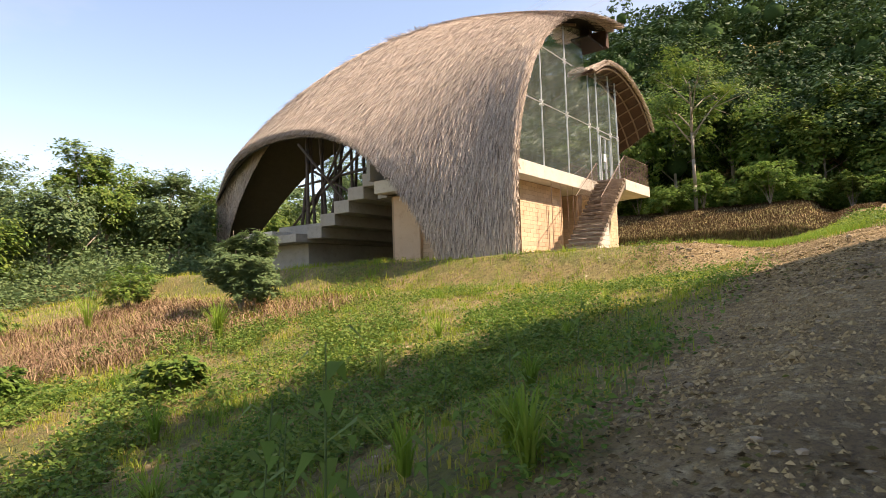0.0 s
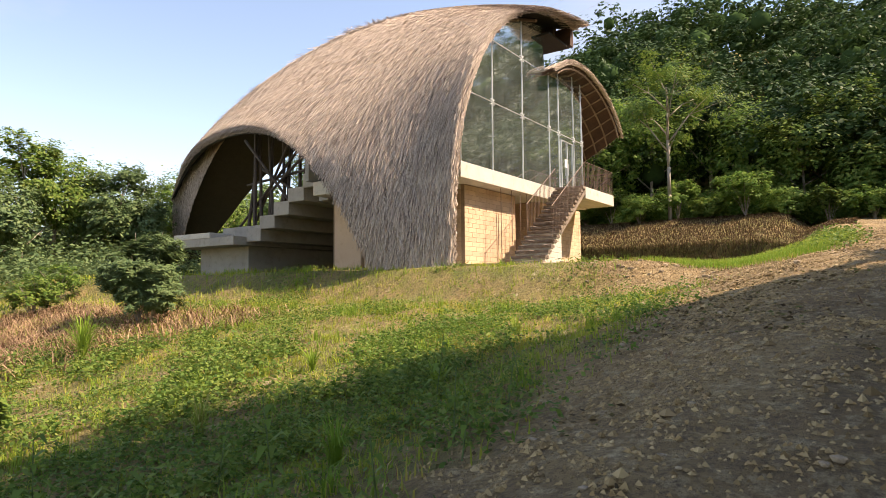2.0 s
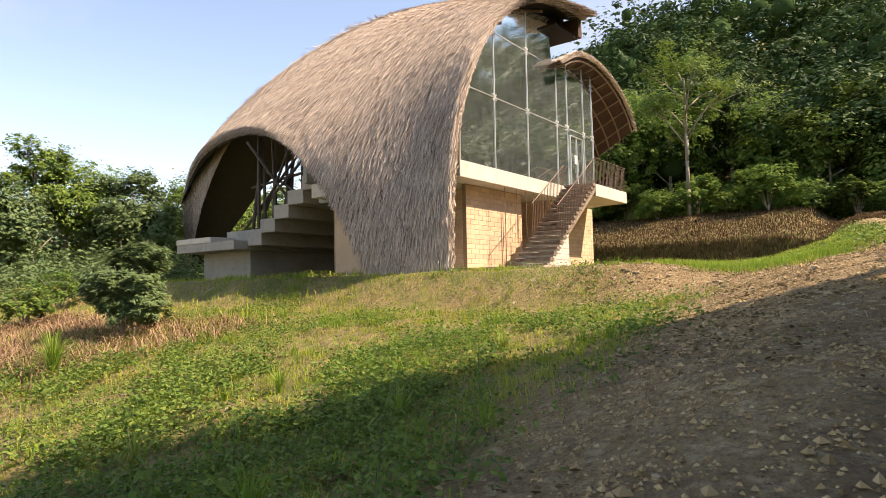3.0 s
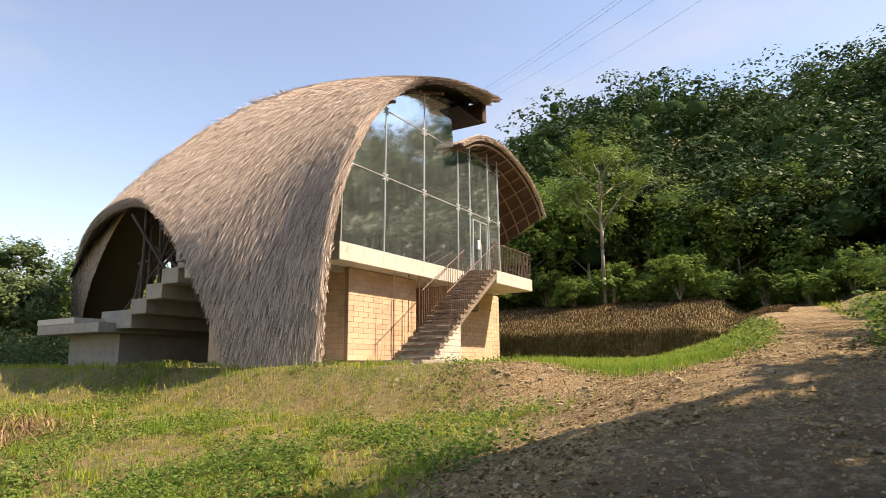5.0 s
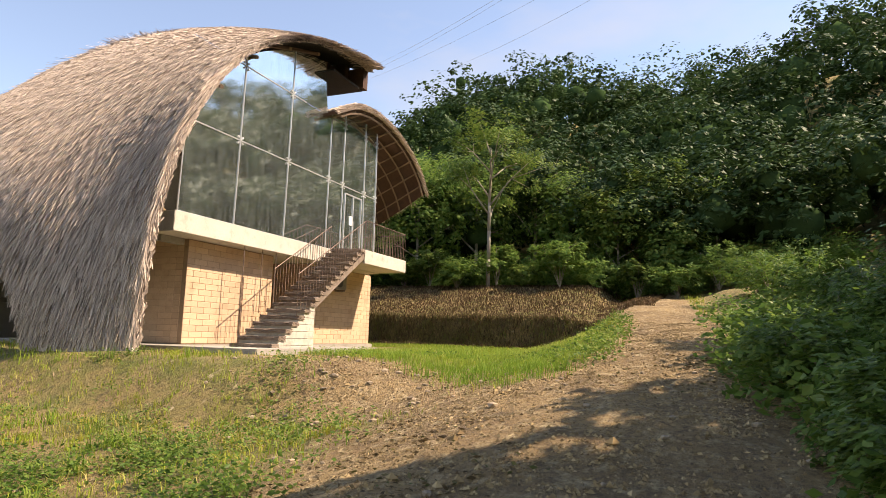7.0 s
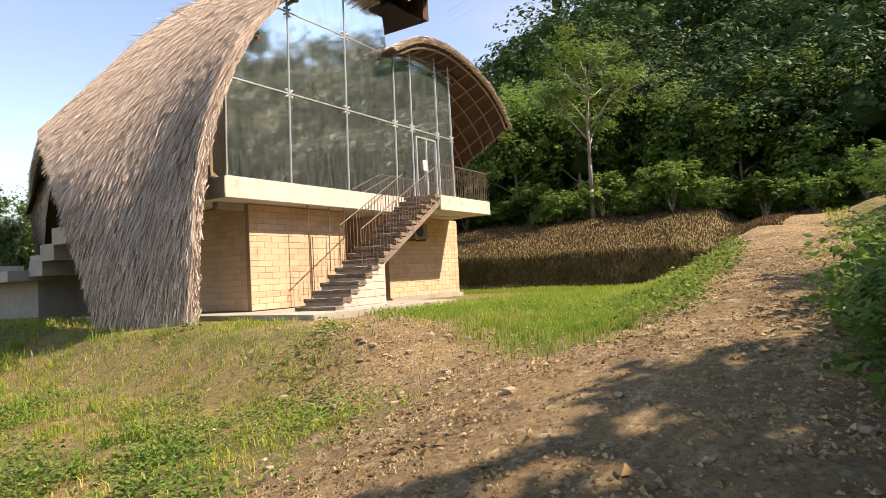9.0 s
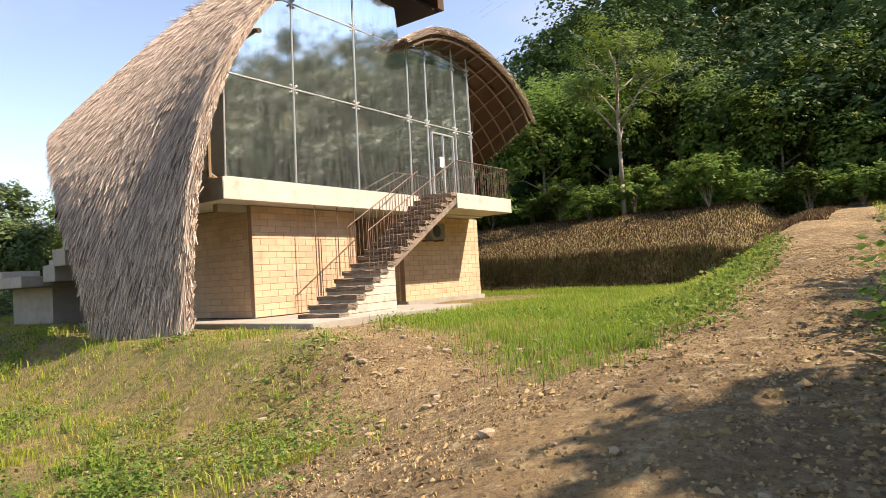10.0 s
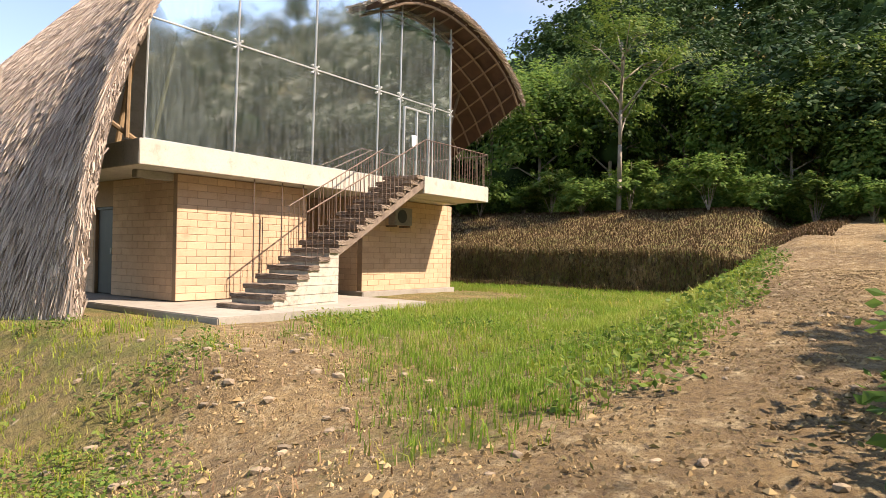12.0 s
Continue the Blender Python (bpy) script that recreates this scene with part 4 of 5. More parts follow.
def tree(name, x, y, height, crown, leafmat, leaf, label, seed, clear=0.35, density=1.0, lean=0.0, squash=0.75, bark=None, group="", sparse=False):
    r = np.random.default_rng(seed)
    z = float(ground_z(x, y))
    t = thing(name, label, "tree", group, at=(x, y, z - 0.1))
    bm = bmesh.new()
    top = np.array([lean * height, lean * 0.3 * height, height * 0.72])
    trunk = np.array([top * s + np.array([r.normal(0, 0.05), r.normal(0, 0.05), 0]) * height * 0.06 * s for s in np.linspace(0, 1, 6)])
    rad = height * (0.0105 if sparse else 0.016)
    limb(bm, trunk, rad, rad * 0.45, 8)
    pts = []
    nb = 9 if sparse else 7
    for k in range(nb):
        s = clear + (0.95 - clear) * k / (nb - 1)
        o = top * s
        ang = k * 2.4 + r.uniform(-0.4, 0.4)
        reach = crown * r.uniform(0.55, 0.95) * (1.1 - 0.5 * s)
        e = o + np.array([math.cos(ang) * reach, math.sin(ang) * reach, height * r.uniform(0.12, 0.28)])
        mid = (o + e) / 2 + np.array([0, 0, height * 0.02])
        limb(bm, np.array([o, mid, e]), rad * 0.45, rad * 0.12, 5)
        pts.append(clump_points(r, e, crown * (0.30 if sparse else 0.45), int(12 * density), 22, squash, 0.3))
        for j in range(2):
            e2 = mid + (e - mid) * 0.6 + r.normal(0, 0.18, 3) * crown
            limb(bm, np.array([mid, e2]), rad * 0.2, rad * 0.07, 4)
            pts.append(clump_points(r, e2, crown * 0.25, int(6 * density), 20, squash, 0.3))
    if not sparse:
        pts.append(clump_points(r, np.array([top[0], top[1], height * 0.76]), crown * 0.85, int(70 * density), 24, squash, 0.6))
    else:
        pts.append(clump_points(r, np.array([top[0], top[1], height * 0.86]), crown * 0.55, int(16 * density), 22, squash, 0.5))
    part("trunk", bm, bark or BARK, t, "pale bark" if sparse else "", True)
    pts = np.concatenate(pts)
    v = leaf_cloud(pts, leaf, r, 0.5, 0.55, np.array([top[0], top[1], height * 0.62]))
    arrays("crown", v, quads_of(v), leafmat, t)
    return t


def bush(name, x, y, radius, height, leafmat, leaf, label, seed, count=1500, slim=0.5, category="bush", group=""):
    r = np.random.default_rng(seed)
    z = float(ground_z(x, y))
    b = thing(name, label, category, group, at=(x, y, z - 0.05))
    bm = bmesh.new()
    pts = []
    for k in range(9):
        a = k * 2.4
        e = np.array([math.cos(a) * radius * r.uniform(0.3, 0.8), math.sin(a) * radius * r.uniform(0.3, 0.8), height * r.uniform(0.5, 0.95)])
        limb(bm, np.array([[0.0, 0, 0], e * [0.4, 0.4, 0.6], e]), 0.02, 0.006, 5)
        pts.append(clump_points(r, e * [1, 1, 0.8], radius * 0.5, max(3, count // 250), 28, 0.9, 0.3))
    part("stem", bm, BARK, b)
    pts = np.concatenate(pts)
    pts = pts[pts[:, 2] > 0.03]
    v = leaf_cloud(pts, leaf, r, 0.6, slim, np.array([0, 0, height * 0.25]))
    arrays("foliage", v, quads_of(v), leafmat, b)
    return b


# the young pale tree on the upper terrace, and the trees along the wood's edge
tree("slender_tree", 25.6, 0.3, 12.6, 4.0, LEAF_LIGHT, 0.17, "slender pale-barked tree with thin yellow-green foliage", 11, 0.45, 1.9, 0.02, 0.6, sparse=True)
EDGE = ((29.0, -7.0, 6.6, 3.0, LEAF_LIGHT), (31.0, -3.4, 7.2, 3.4, LEAF_EDGE), (29.5, 3.0, 9.0, 4.0, LEAF_EDGE), (27.0, 6.5, 8.2, 3.6, LEAF_EDGE), (31.5, -9.5, 8.4, 3.4, LEAF_LIGHT),
        (33.0, -13.0, 6.0, 3.0, LEAF_EDGE), (28.5, 11.0, 10.0, 4.2, LEAF_EDGE), (33.0, -0.5, 10.5, 4.4, LEAF_FOREST), (28.0, -10.4, 4.4, 2.2, LEAF_LIGHT), (26.0, 15.0, 9.0, 4.0, LEAF_EDGE), (30.5, 7.0, 9.5, 4.0, LEAF_EDGE), (34.5, -17.0, 6.4, 3.0, LEAF_EDGE))
for k, (x, y, h, c, m) in enumerate(EDGE):
    tree("broadleaf_tree", x + 1.5, y, h, c, m, 0.27, "leafy green tree at the edge of the wood", 30 + k, 0.25, 1.6, 0.02, 0.8, group="trees along the wood's edge")
# trees to the side of the hall, beyond the slope
SIDE = ((0.9, 33.3, 10.2, 3.0, True), (6.0, 31.2, 8.4, 2.8, True), (-3.5, 38, 10.5, 4.0, True), (3.5, 35, 9.0, 3.8, False), (-9, 40, 8.0, 4.0, False), (8, 38, 8.0, 4.0, False), (13, 34, 8.5, 4.0, False), (-14, 36, 7.5, 3.6, False), (0, 46, 9, 4.5, False),
        (18, 36, 8, 4, False), (-19, 42, 9, 4.2, False), (6, 30, 5.5, 2.8, False), (-6.0, 31, 5.0, 2.8, False), (24, 30, 9, 4, False), (-1.5, 32, 6.0, 3.0, False), (-11, 31, 5.0, 2.8, False))
for k, (x, y, h, c, s) in enumerate(SIDE):
    tree("valley_tree", x, y, h, c, LEAF_GREY if k % 3 else LEAF_LIGHT, 0.24, "grey-green tree on the lower slope beyond the hall", 60 + k, 0.3, 2.0, 0.01, 0.75, sparse=s, group="trees beyond the hall")
# trees on the bank beside the track
for k, (x, y, h, c) in enumerate(((-7.2, -18.9, 14.6, 4.8), (-12.5, -19.8, 15.0, 5.2), (-19.0, -19.2, 12.4, 4.8), (-26.0, -17.5, 11.2, 4.6), (3.2, -18.7, 6.0, 2.7), (-2.0, -18.6, 6.9, 2.5))):
    tree("bank_tree", x, y, h, c, LEAF_DARK, 0.64 if h > 10 else 0.36, "dense dark-leaved tree on the bank beside the track", 90 + k, 0.45 if h > 10 else 0.2, 1.8 if h > 10 else 1.6, 0.01, 0.85, group="trees on the bank")

# ---- wood on the hill ----
rw = np.random.default_rng(8)
wood = thing("hillside_wood", "steep hillside covered in dense dark green forest", "forest", kind="stuff")
wv, cores = [], []
spots = np.stack([rw.uniform(-25, 100, 15000), rw.uniform(-95, 75, 15000)], -1)
hz = hill(spots[:, 0], spots[:, 1])
spots = spots[(hz > 0.4) & ((spots[:, 0] > 27) | (spots[:, 1] < -27)) & (np.arctan2(spots[:, 1] + 11, spots[:, 0] + 12) < 1.05)]
gap = np.hypot(spots[:, 0], spots[:, 1]) * 0.026 + 1.2 + 1.5 * (spots[:, 1] < -40)
keep = []
for k in range(len(spots)):
    if all((spots[k, 0] - spots[j, 0]) ** 2 + (spots[k, 1] - spots[j, 1]) ** 2 > gap[k] ** 2 for j in keep):
        keep.append(k)
spots = spots[keep]
for x, y in spots:
    z = float(ground_z(x, y))
    rad = rw.uniform(1.5, 3.0) * (1 + 0.006 * abs(x)) * (1.5 if rw.random() < 0.18 else 1.0)
    hgt = rw.uniform(2.4, 5.0) + (3.0 if rw.random() < 0.15 else 0.0)
    c = np.array([x, y, z + hgt])
    far_off = math.hypot(x + 10, y + 11)
    fine = float(np.interp(far_off, [40, 70, 110], [1.0, 0.72, 0.5]))
    wv.append(clump_leaves(rw, c, rad, int(34 * fine), int(26 * fine), rw.uniform(0.65, 1.15), 0.6, 0.40 / fine**0.7))
    cores.append((c, rad))
wv = np.concatenate(wv)
arrays("canopy", wv, quads_of(wv), LEAF_FOREST, wood)
# dark spheres added inside the crowns stand in for shade between the leaves
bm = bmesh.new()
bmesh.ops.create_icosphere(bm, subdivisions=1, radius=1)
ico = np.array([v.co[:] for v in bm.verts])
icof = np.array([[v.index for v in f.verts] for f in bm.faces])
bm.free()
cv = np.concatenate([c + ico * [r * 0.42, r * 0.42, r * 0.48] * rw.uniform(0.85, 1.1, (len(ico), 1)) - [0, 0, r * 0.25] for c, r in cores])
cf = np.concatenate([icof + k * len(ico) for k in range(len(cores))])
arrays("crown_shade_cores", cv, cf, CORE, wood, "", True)
valley = thing("valley_wood", "hazy grey-green wood on the far side of the valley", "forest", kind="stuff")
vv = []
for x, y in np.stack([rw.uniform(-60, 40, 230), rw.uniform(40, 85, 230)], -1):
    c = np.array([x, y, float(ground_z(x, y)) + rw.uniform(2.0, 5.5)])
    vv.append(clump_leaves(rw, c, rw.uniform(2.2, 4.0), 26, 18, 0.8, 0.6, 0.5))
vv = np.concatenate(vv)
arrays("canopy", vv, quads_of(vv), LEAF_GREY, valley)

# ---- low growth ----


def blades(name, xy, height, width, material, label, seed, bend=0.5, base=None):
    """Grass: each blade a bent tapering strip of two pieces."""
    r = np.random.default_rng(seed)
    c = len(xy)
    p = np.column_stack([xy, ground_z(xy[:, 0], xy[:, 1]) - 0.02])
    a = r.uniform(0, 2 * np.pi, c)
    d = np.stack([np.cos(a), np.sin(a), 0 * a], -1)
    s = np.stack([-np.sin(a), np.cos(a), 0 * a], -1) * (width * r.uniform(0.6, 1.4, c))[:, None] / 2
    h = (height * r.uniform(0.45, 1.35, c))[:, None]
    k = (bend * r.uniform(0.2, 1.2, c))[:, None]
    m = p + [0, 0, 1] * h * 0.6 + d * h * k * 0.25
    t = p + [0, 0, 1] * h * (1 - 0.25 * k) + d * h * k
    v = np.stack([p - s, p + s, m - s * 0.7, m + s * 0.7, t - s * 0.12, t + s * 0.12], 1)
    i = (np.arange(c) * 6)[:, None]
    ob = arrays(name, v, np.concatenate([i + [0, 1, 3, 2], i + [2, 3, 5, 4]]), material)
    return tagged(ob, label, "grass", kind="stuff")


def scatter(count, x0, x1, y0, y1, seed, keep, clump=0, spread=0.06):
    r = np.random.default_rng(seed)
    p = np.stack([r.uniform(x0, x1, count), r.uniform(y0, y1, count)], -1)
    if clump:
        c = p[: count // clump]
        p = c[r.integers(0, len(c), count)] + r.normal(0, spread, (count, 2)) * r.uniform(0.4, 1.6, (count, 1))
    return p[r.random(count) < keep(p[:, 0], p[:, 1])]


def off_building(x, y):
    return ~((x > -0.2) & (x < 11.3) & (y > -2.8) & (y < 16)) & ~((x > -2.0) & (x < 0.2) & (y > -0.7) & (y < 2.5))


def lawn_mask(x, y):
    off = y - road_y(x)
    left = x - 1.6 - 0.845 * np.minimum(y + 3.7, 0) + 0.55 * wavy(x, y, 1.4, 6) + 0.3 * wavy(x, y, 3.7, 2)
    return (0.55 + 0.45 * sm(-0.5, 0.2, wavy(x, y, 1.7, 31))) * sm(-0.4, 0.8, left) * sm(0.95, 1.5, off + 0.25 * wavy(x, y, 1.1, 3)) * (1 - sm(15.8, 16.6, x)) * (1 - bare(x, y)) * (y < 4)


meadow = scatter(172000, -20, 4, -12, 13, 20, lambda x, y: (1 - bare(x, y)) ** 1.5 * off_building(x, y) * (0.45 + 0.55 * sm(-0.4, 0.4, wavy(x, y, 1.2, 8))) * (1 - lawn_mask(x, y)) * np.clip(1.15 - np.hypot(x + 8, y + 7) / 22, 0.25, 1), 14, 0.075)
blades("meadow_grass", meadow, 0.13, 0.013, GRASS, "short rough grass, green and straw-coloured", 21, 0.8)
lawn = scatter(190000, -4, 17, -11.5, 4, 22, lambda x, y: lawn_mask(x, y) * off_building(x, y) * np.clip(1.3 - (x + 2) / 22, 0.3, 1), 9, 0.07)
blades("lawn_grass", lawn, 0.16, 0.010, LAWN, "bright green uncut grass beside the hall", 23, 0.5)
farg = scatter(36000, -14, 30, -12, 24, 24, lambda x, y: (1 - bare(x, y)) * off_building(x, y) * (np.hypot(x + 8, y + 7) > 10) * (1 - lawn_mask(x, y)) * ~((x > 15.6) & (y > -9.5)))
blades("rough_grass", farg, 0.22, 0.028, GRASS, "rough tufted grass on the slopes", 25, 0.7)
face = scatter(34000, 15.4, 18.6, -8.5, 9, 26, lambda x, y: np.where((x + 0.25 * wavy(x, y, 1.1, 5) - 0.10 * (y - 2) > 16.0) & (x + 0.25 * wavy(x, y, 1.1, 5) - 0.10 * (y - 2) < 17.15), 1.0, 0.0))
blades("dead_weeds_on_bank", face, 0.30, 0.03, DEAD, "dark dead weeds hanging on the earth bank", 27, 1.1)
dry = scatter(70000, 16.6, 29, -10, 12, 26, lambda x, y: sm(16.9, 17.5, x + 0.25 * wavy(x, y, 1.1, 5) - 0.10 * (y - 2)) * 0.8)
blades("dry_bank_growth", dry, 0.16, 0.03, RUST, "dead brown weeds on the upper terrace", 28, 1.0)
tufts = scatter(36000, -20, 4, -11, 10, 61, lambda x, y: (1 - bare(x, y)) * off_building(x, y) * sm(0.0, 0.6, wavy(x, y, 2.1, 18)) * (1 - lawn_mask(x, y)), 24, 0.06)
blades("grass_tufts", tufts, 0.26, 0.014, LAWN, "taller tufts of green grass on the slope", 62, 0.7)
straw_patch = scatter(36000, -18, 4, -11, 10, 63, lambda x, y: off_building(x, y) * sm(0.1, 0.7, wavy(x, y, 0.8, 21)) * (1 - lawn_mask(x, y)) * (1 - 0.7 * bare(x, y)))
blades("dead_grass", straw_patch, 0.12, 0.012, DRY, "flattened dead grass among the turf", 64, 1.4)
dry2 = scatter(30000, -18, -5.0, 1.5, 13, 28, lambda x, y: sm(1.6, 3.6, y + 0.25 * (x + 10) + 1.2 * wavy(x, y, 0.5, 2)) * (1 - sm(-6.5, -5.2, x)) * (0.35 + 0.65 * sm(-0.3, 0.4, wavy(x, y, 0.8, 12))))
blades("dry_cut_stalks", dry2, 0.40, 0.022, DRY, "heap of cut dry stalks on the slope", 29, 2.6)


def weeds(name, xy, low, high, leaf, material, label, seed, per=7, slim=0.55, spread=0.07):
    r = np.random.default_rng(seed)
    z = ground_z(xy[:, 0], xy[:, 1])
    h = r.uniform(low, high, len(xy))
    pts = np.column_stack([xy, z])[:, None] + r.normal(size=(len(xy), per, 3)) * [spread, spread, 0]
    pts[..., 2] += h[:, None] * r.uniform(0.1, 1.0, (len(xy), per))
    v = leaf_cloud(pts.reshape(-1, 3), leaf, r, 0.35, slim)
    return tagged(arrays(name, v, quads_of(v), material), label, "plants", kind="stuff")


herb = scatter(60000, -20, 3, -11, 8, 31, lambda x, y: (1 - bare(x, y)) * off_building(x, y) * sm(-0.1, 0.6, wavy(x, y, 0.9, 12)) * (1 - 0.8 * lawn_mask(x, y)))
weeds("low_weeds", herb, 0.03, 0.22, 0.055, LEAF_LIGHT, "low leafy weeds among the grass", 32, 5)
herb2 = scatter(17000, -20, -5, -11, -3, 33, lambda x, y: (1 - bare(x, y)) * sm(-0.2, 0.5, wavy(x, y, 1.1, 15)))
weeds("leafy_weeds", herb2, 0.04, 0.34, 0.06, LEAF_DARK, "dark leafy weeds beside the track", 34)


bright = scatter(22000, -18, -7.5, -6, 5, 71, lambda x, y: (1 - bare(x, y)) * sm(-0.1, 0.4, wavy(x, y, 1.3, 25)))
weeds("bright_weeds", bright, 0.06, 0.34, 0.075, LEAF_LIGHT, "bright green leafy weeds on the slope", 72, 5)


verge = scatter(1500, -2, 12, -11, -8, 73, lambda x, y: sm(1.3, 1.7, y - road_y(x)) * (1 - sm(2.1, 2.7, y - road_y(x))) * sm(-0.3, 0.3, wavy(x, y, 1.6, 27)))
weeds("verge_weeds", verge, 0.06, 0.38, 0.08, LEAF_LIGHT, "leafy green weeds between the lawn and the track", 74, 6)


def bank_keep(x, y):
    off = y - road_y(x)
    rim = np.interp(x, [-14, -9, -6.6, -5, -4, -1, 4], [-1.0, -0.7, -0.42, -0.12, 0.12, 0.15, -0.5])
    return sm(0.0, -0.55, off - rim + 0.22 * wavy(x, y, 1.0, 4) + 0.12 * wavy(x, y, 3.1, 9)) * np.clip(1.3 - np.hypot(x + 9, y + 13) / 16, 0.15, 1)


thick = scatter(24000, -20, 10, -19, -11.5, 35, bank_keep)
weeds("bank_undergrowth", thick, 0.2, 0.95, 0.11, LEAF_DARK, "dense leafy green undergrowth on the bank", 36, 7)

edge = scatter(17000, 25, 33, -20, 17, 37, lambda x, y: sm(26.6, 28.2, x + 0.8 * wavy(x, y, 0.5, 3)))
weeds("wood_edge_undergrowth", edge, 0.3, 2.4, 0.17, LEAF_EDGE, "dense shrubs along the edge of the wood", 38, 8, 0.55, 0.35)
side = scatter(16000, -34, 30, 22, 36, 39, lambda x, y: 0.6 + 0 * x)
weeds("valley_undergrowth", side, 0.3, 2.6, 0.24, LEAF_GREY, "rough shrubs on the lower slope beyond the hall", 39, 6, 0.55, 0.5)

# shrubs along the foot of the wood
for k in range(15):
    x, y = 25.9 + 0.8 * math.sin(k * 2.1), -15.0 + 2.15 * k
    bush("wood_edge_shrub", x, y, 1.5 + 0.3 * math.sin(k * 1.7), 2.3 + 0.8 * math.sin(k * 2.9), LEAF_EDGE if k % 3 else LEAF_LIGHT, 0.2, "bright green leafy shrub at the foot of the wood", 330 + k, 4200, 0.55, group="shrubs along the wood")
# separate bushes
bush("willow_leaved_bush", -7.3, 5.0, 0.8, 1.5, LEAF_GREY, 0.17, "low grey-green shrub with narrow leaves beside a taller one", 47, 7000, 0.26)
bush("willow_leaved_bush", -7.4, 5.4, 1.0, 2.8, LEAF_GREY, 0.18, "bushy grey-green shrub with narrow drooping leaves", 40, 14000, 0.26)
for k, (x, y, rr, h) in enumerate(((-11.5, 13.5, 1.2, 1.7), (-15.8, 9.0, 1.2, 1.8), (-7.0, 12.5, 1.1, 1.3), (-4.0, 17.5, 1.2, 1.5), (-13.5, 14.0, 1.4, 1.8), (-14.8, 2.6, 0.7, 0.9), (-13.2, -0.6, 0.5, 0.55), (-16.0, 0.6, 0.6, 0.6))):
    bush("slope_bush", x, y, rr, h, LEAF_DARK if k % 2 else LEAF_LIGHT, 0.13, "green leafy bush on the lower slope", 41 + k, 3200, 0.5, group="bushes on the slope")
for k, (x, y, rr, h) in enumerate(((-2.0, -15.2, 1.2, 1.5), (2.5, -14.8, 1.2, 1.4), (-6.0, -15.8, 1.3, 1.6), (6.5, -14.5, 1.3, 1.5), (-10.0, -15.6, 1.2, 1.5), (11.0, -14.0, 1.5, 1.8), (16.0, -14.0, 1.6, 2.0))):
    bush("bank_bush", x, y, rr, h, LEAF_DARK, 0.12, "dense green bush on the bank beside the track", 55 + k, 4200, 0.5, group="bushes on the bank")

def tall_weed(x, y, h, seed):
    """A single upright weed with long drooping leaves up its stem."""
    r = np.random.default_rng(seed)
    w = thing("tall_weed", "tall green weed with long drooping leaves", "plant", "tall weeds", at=(x, y, float(ground_z(x, y)) - 0.02))
    top = np.array([r.normal(0, 0.06), r.normal(0, 0.06), h])
    part("stem", rod(bmesh.new(), (0, 0, 0), top, 0.008, 0.004, 6), LEAF_GREY, w)
    for k in range(11):
        s = 0.2 + 0.8 * k / 10
        a = k * 2.4 + r.uniform(-0.3, 0.3)
        o, d = top * s, np.array([math.cos(a), math.sin(a), 0])
        L, side = h * r.uniform(0.16, 0.3) * (1.25 - 0.6 * s), np.array([-math.sin(a), math.cos(a), 0])
        mid, tip = o + d * L * 0.5 + [0, 0, L * 0.35], o + d * L + [0, 0, -L * 0.15]
        wd = L * 0.19
        v = np.array([o - side * wd * 0.2, o + side * wd * 0.2, mid - side * wd, mid + side * wd, tip - side * 0.004, tip + side * 0.004])
        arrays("leaf", v, np.array([[0, 1, 3, 2], [2, 3, 5, 4]]), LEAF_DARK if k % 3 else LEAF_LIGHT, w)


for k, (x, y, h) in enumerate(((-16.9, -7.9, 1.25), (-16.6, -7.7, 0.9), (-17.1, -7.6, 1.05), (-16.3, -8.1, 0.7), (-15.2, -8.0, 0.7), (-13.6, -7.2, 0.8), (-12.4, -7.9, 0.6), (-10.8, -6.6, 0.75), (-15.9, -6.4, 0.8), (-14.3, -5.2, 0.9), (-14.9, -7.4, 0.55), (-13.9, -8.4, 0.5), (-12.9, -8.3, 0.45), (-11.7, -8.0, 0.45), (-13.2, -6.0, 0.6), (-11.9, -5.6, 0.6), (-10.3, -7.4, 0.45), (-9.2, -6.6, 0.5), (-15.3, -5.6, 0.7))):
    tall_weed(x, y, h, 200 + k)

def grass_clump(x, y, h, count, seed):
    """A tuft of long arching blades from one root."""
    r = np.random.default_rng(seed)
    t = thing("grass_clump", "tuft of long arching green grass blades", "grass", "grass clumps on the slope", at=(x, y, float(ground_z(x, y)) - 0.03))
    a, lean = r.uniform(0, 2 * np.pi, count), r.uniform(0.15, 0.9, count)
    d = np.stack([np.cos(a), np.sin(a), 0 * a], -1)
    side = np.stack([-np.sin(a), np.cos(a), 0 * a], -1) * 0.008
    L = (h * r.uniform(0.5, 1.15, count))[:, None]
    k = lean[:, None]
    o = d * 0.05 * r.random((count, 1))
    m1, m2, tip = o + [0, 0, 1] * L * 0.5 + d * L * k * 0.18, o + [0, 0, 1] * L * (0.85 - 0.12 * k) + d * L * k * 0.55, o + [0, 0, 1] * L * (1.0 - 0.45 * k) + d * L * k
    v = np.stack([o - side, o + side, m1 - side, m1 + side, m2 - side * 0.7, m2 + side * 0.7, tip - side * 0.1, tip + side * 0.1], 1)
    i = (np.arange(count) * 8)[:, None]
    arrays("grass_tuft", v, np.concatenate([i + [0, 1, 3, 2], i + [2, 3, 5, 4], i + [4, 5, 7, 6]]), LAWN, t)


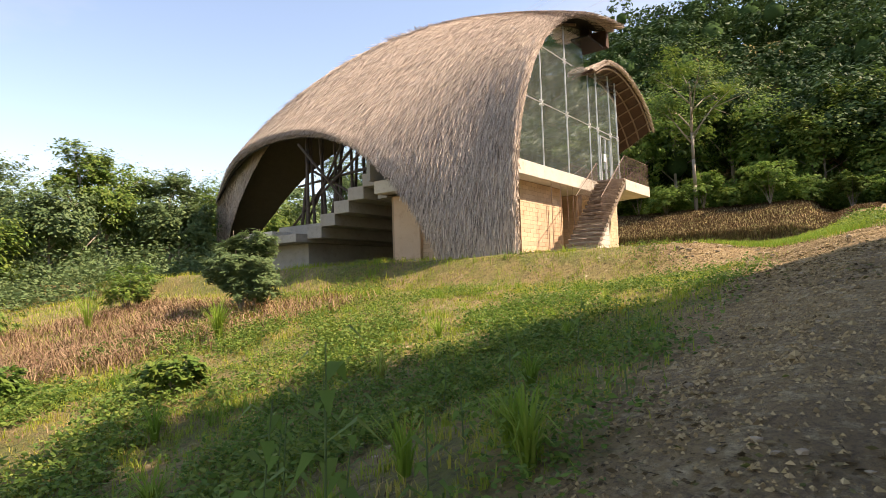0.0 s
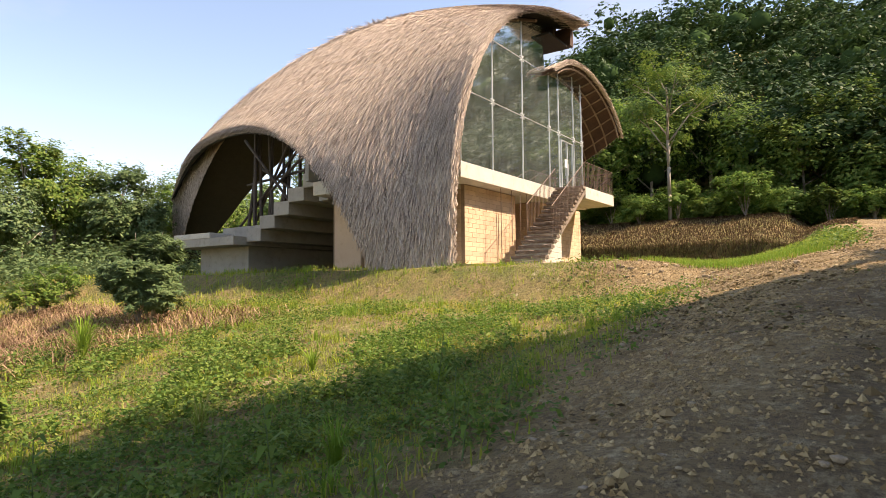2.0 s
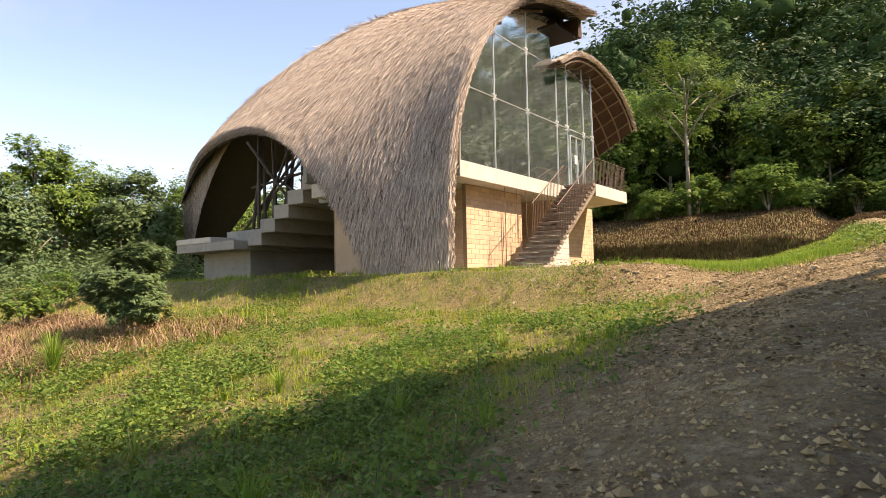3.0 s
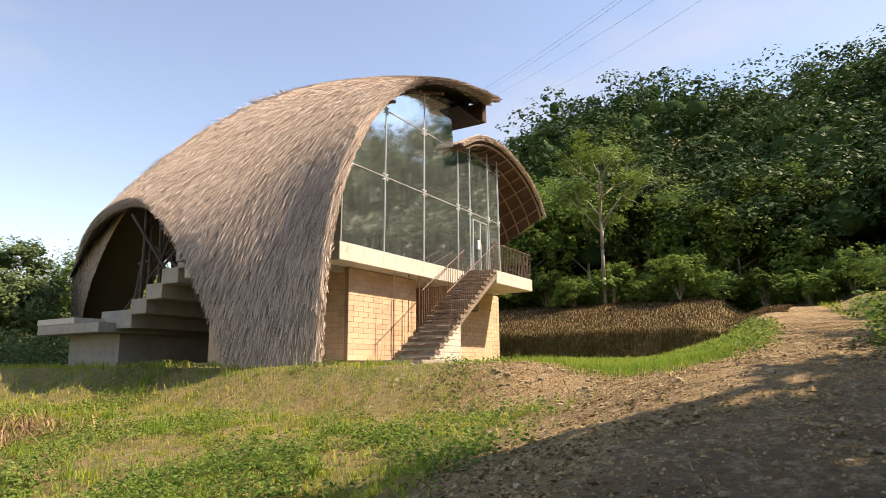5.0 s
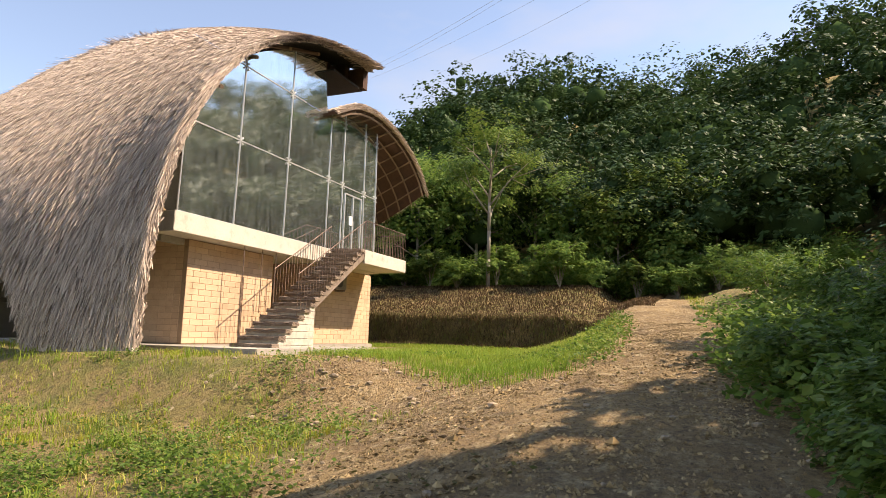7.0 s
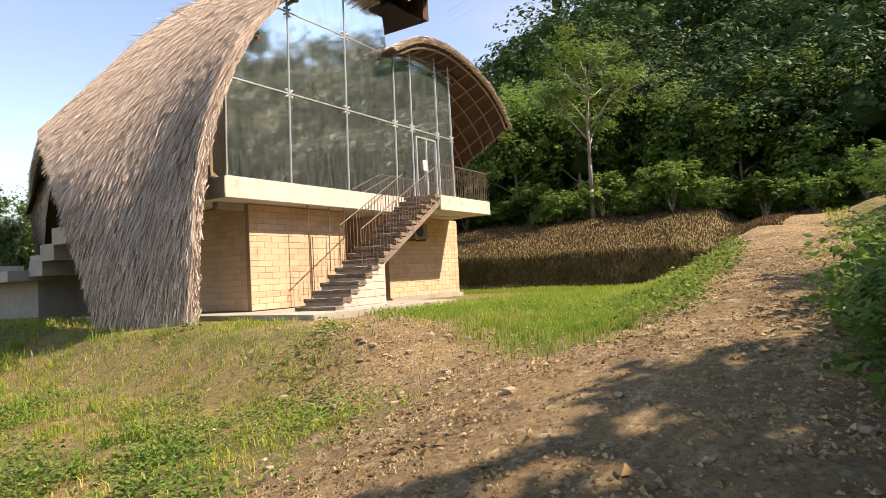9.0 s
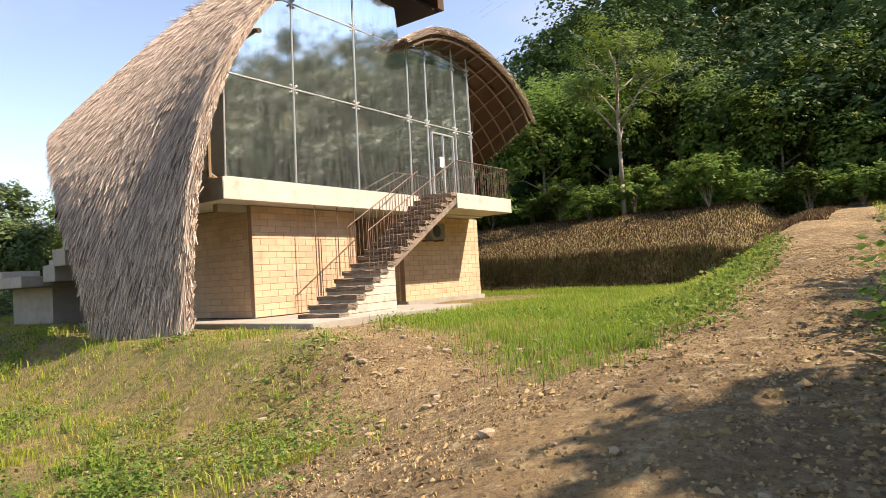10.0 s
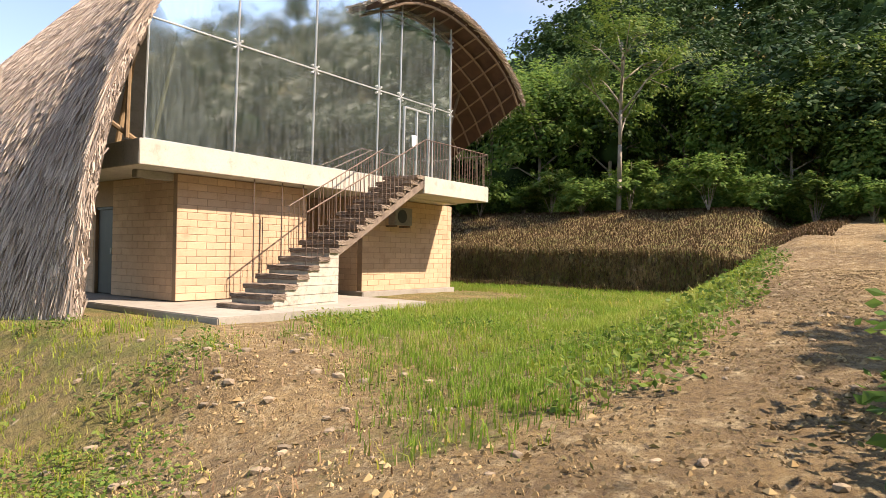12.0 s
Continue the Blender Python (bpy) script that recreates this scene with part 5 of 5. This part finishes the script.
for k, (x, y, h, c) in enumerate(((-15.5, -8.3, 0.6, 80), (-15.2, -8.0, 0.5, 60), (-10.2, 2.5, 1.1, 130), (-9.8, 9.5, 1.5, 60), (-15.4, -7.2, 0.55, 60), (-12.6, -6.8, 0.5, 60), (-10.2, -6.2, 0.45, 50),
                                  (-12.0, -4.0, 0.55, 60), (-9.4, -3.2, 0.45, 60), (-7.0, -5.6, 0.4, 50), (-15.9, -4.6, 0.6, 60), (-14.6, -2.4, 0.6, 60))):
    grass_clump(x, y, h, c, 300 + k)

for k, (x, off) in enumerate(((-8.6, -1.45), (-7.9, -1.2), (-7.2, -1.25), (-6.5, -1.1), (-4.8, -0.95), (-4.0, -0.8), (-3.1, -1.0), (-2.2, -0.95), (-1.2, -1.0))):
    bush("bank_bush", x, float(road_y(x)) + off, 0.62, 0.8 + 0.1 * (k % 3), LEAF_DARK, 0.075, "dense green bush on the bank beside the track", 255 + k, 4200, 0.5, group="bushes on the bank")

for k, x in enumerate((-11.5, -9.8, -8.3, -6.8, -5.2, -3.6, -1.8, 0.2)):
    bush("bank_bush", x, float(road_y(x)) - 2.0, 0.85, 1.15 + 0.1 * (k % 3), LEAF_DARK, 0.085, "dense green bush on the bank beside the track", 155 + k, 5200, 0.5, group="bushes on the bank")

# stones on the track
rk = np.random.default_rng(50)
stone_meshes = []
for k in range(6):
    bm = bmesh.new()
    bmesh.ops.create_icosphere(bm, subdivisions=1, radius=1)
    for v in bm.verts:
        v.co *= rk.uniform(0.7, 1.15)
        v.co.z *= 0.55
    me = bpy.data.meshes.new("stone")
    bm.to_mesh(me)
    bm.free()
    me.materials.append(STONE)
    stone_meshes.append(me)
for k in range(300):
    x = rk.uniform(-17, 4)
    y = float(road_y(x)) + rk.normal(0, 1.3) + (2.5 if k % 3 == 0 else 0)
    ob = new("stone", stone_meshes[k % 6])
    s = rk.uniform(0.018, 0.055)
    if k >= 215:        # rubble on the worn mound before the stair
        x, y, s = rk.normal(-2.2, 1.5), rk.normal(-6.6, 1.3), rk.uniform(0.03, 0.085)
    ob.location, ob.rotation_euler, ob.scale = (x, y, float(ground_z(x, y)) + s * 0.15), (0, 0, rk.uniform(0, 6)), (s, s * rk.uniform(0.6, 1), s)
    tagged(ob, "small pale stone lying on the dirt track", "stone", "stones on the track")
r = np.random.default_rng(51)
gp = scatter(150000, -19, 8, -14, -4, 52, lambda x, y: bare(x, y) * (0.35 + 0.65 * sm(-0.3, 0.3, wavy(x, y, 1.9, 5))))
gs = r.uniform(0.008, 0.027, len(gp)) * np.where(r.random(len(gp)) < 0.06, 1.6, 1.0)
tet = np.array([[1, 0, -0.3], [-0.5, 0.87, -0.3], [-0.5, -0.87, -0.3], [0, 0, 0.6]])
gv = np.column_stack([gp, ground_z(gp[:, 0], gp[:, 1])])[:, None] + tet[None] * gs[:, None, None] * r.uniform(0.6, 1.3, (len(gp), 4, 3))
tf = np.array([[0, 1, 3], [1, 2, 3], [2, 0, 3]])
tagged(arrays("gravel", gv, ((np.arange(len(gp)) * 4)[:, None, None] + tf[None]).reshape(-1, 3), GRAVEL), "loose gravel on the dirt track", "gravel", kind="stuff")

cp = scatter(16000, -19, 6, -14, -5, 57, lambda x, y: bare(x, y) * sm(-0.2, 0.5, wavy(x, y, 1.4, 14)))
cs = r.uniform(0.012, 0.034, len(cp)) * np.where(r.random(len(cp)) < 0.06, 1.9, 1.0)
octa = np.array([[1, 0, 0], [0, 1, 0], [-1, 0, 0], [0, -1, 0], [0, 0, 0.7], [0, 0, -0.4]])
of = np.array([[0, 1, 4], [1, 2, 4], [2, 3, 4], [3, 0, 4], [1, 0, 5], [2, 1, 5], [3, 2, 5], [0, 3, 5]])
ov = np.column_stack([cp, ground_z(cp[:, 0], cp[:, 1])])[:, None] + octa[None] * cs[:, None, None] * r.uniform(0.55, 1.35, (len(cp), 6, 3))
tagged(arrays("clods", ov, ((np.arange(len(cp)) * 6)[:, None, None] + of[None]).reshape(-1, 3), GRAVEL), "loose clods of dry earth on the track", "soil", kind="stuff")
lp = scatter(26000, -19, 2, -14, -6, 58, lambda x, y: bare(x, y) * sm(-0.1, 0.4, wavy(x, y, 0.8, 33)))
lv = leaf_cloud(np.column_stack([lp, ground_z(lp[:, 0], lp[:, 1]) + 0.012]), 0.06, r, 0.12, 0.45)
tagged(arrays("leaf_litter", lv, quads_of(lv), DEAD), "dead brown leaves lying on the track", "leaves", kind="stuff")

# power lines high over the wood
for a, b in (((10.7, -46.1, 27.6), (184.7, 73.8, 89.6)),
             ((13.4, -41.1, 30.6), (172.4, 100.8, 86.0)),
             ((13.6, -40.1, 30.3), (171.2, 102.1, 86.6)),
             ((14.2, -48.7, 30.7), (174.3, 100.4, 85.1))):
    a, b = Vector(a), Vector(b)
    pts = [a.lerp(b, k / 16) + Vector((0, 0, -3.0 * math.sin(math.pi * k / 16) + 2.6)) for k in range(17)]
    tagged(part("power_line", tube(pts, 0.022, sides=5), WIRE), "thin dark overhead power cable", "cable", "power cables")

# ---- bricks, laid last ----
WHOLE = brick_mesh("brick", BRICK_L - 0.008)
HALF = brick_mesh("brick_half", BRICK_L / 2 - 0.008)
for w, a, d, n, length, z1 in BRICK_WALLS:
    turn = d.to_track_quat("X", "Z").to_matrix().to_4x4()
    for row in range(int(z1 / BRICK_H)):
        x = 0.0
        first = row % 2 == 1
        while x < length - 0.1:
            L = BRICK_L / 2 if first or length - x < BRICK_L else BRICK_L
            first = False
            ob = new("brick", HALF if L < BRICK_L else WHOLE)
            ob.parent = w
            c = a + d * (x + L / 2) - n * 0.022 + Vector((0, 0, (row + 0.5) * BRICK_H))
            ob.matrix_basis = Matrix.Translation(c) @ turn
            x += L
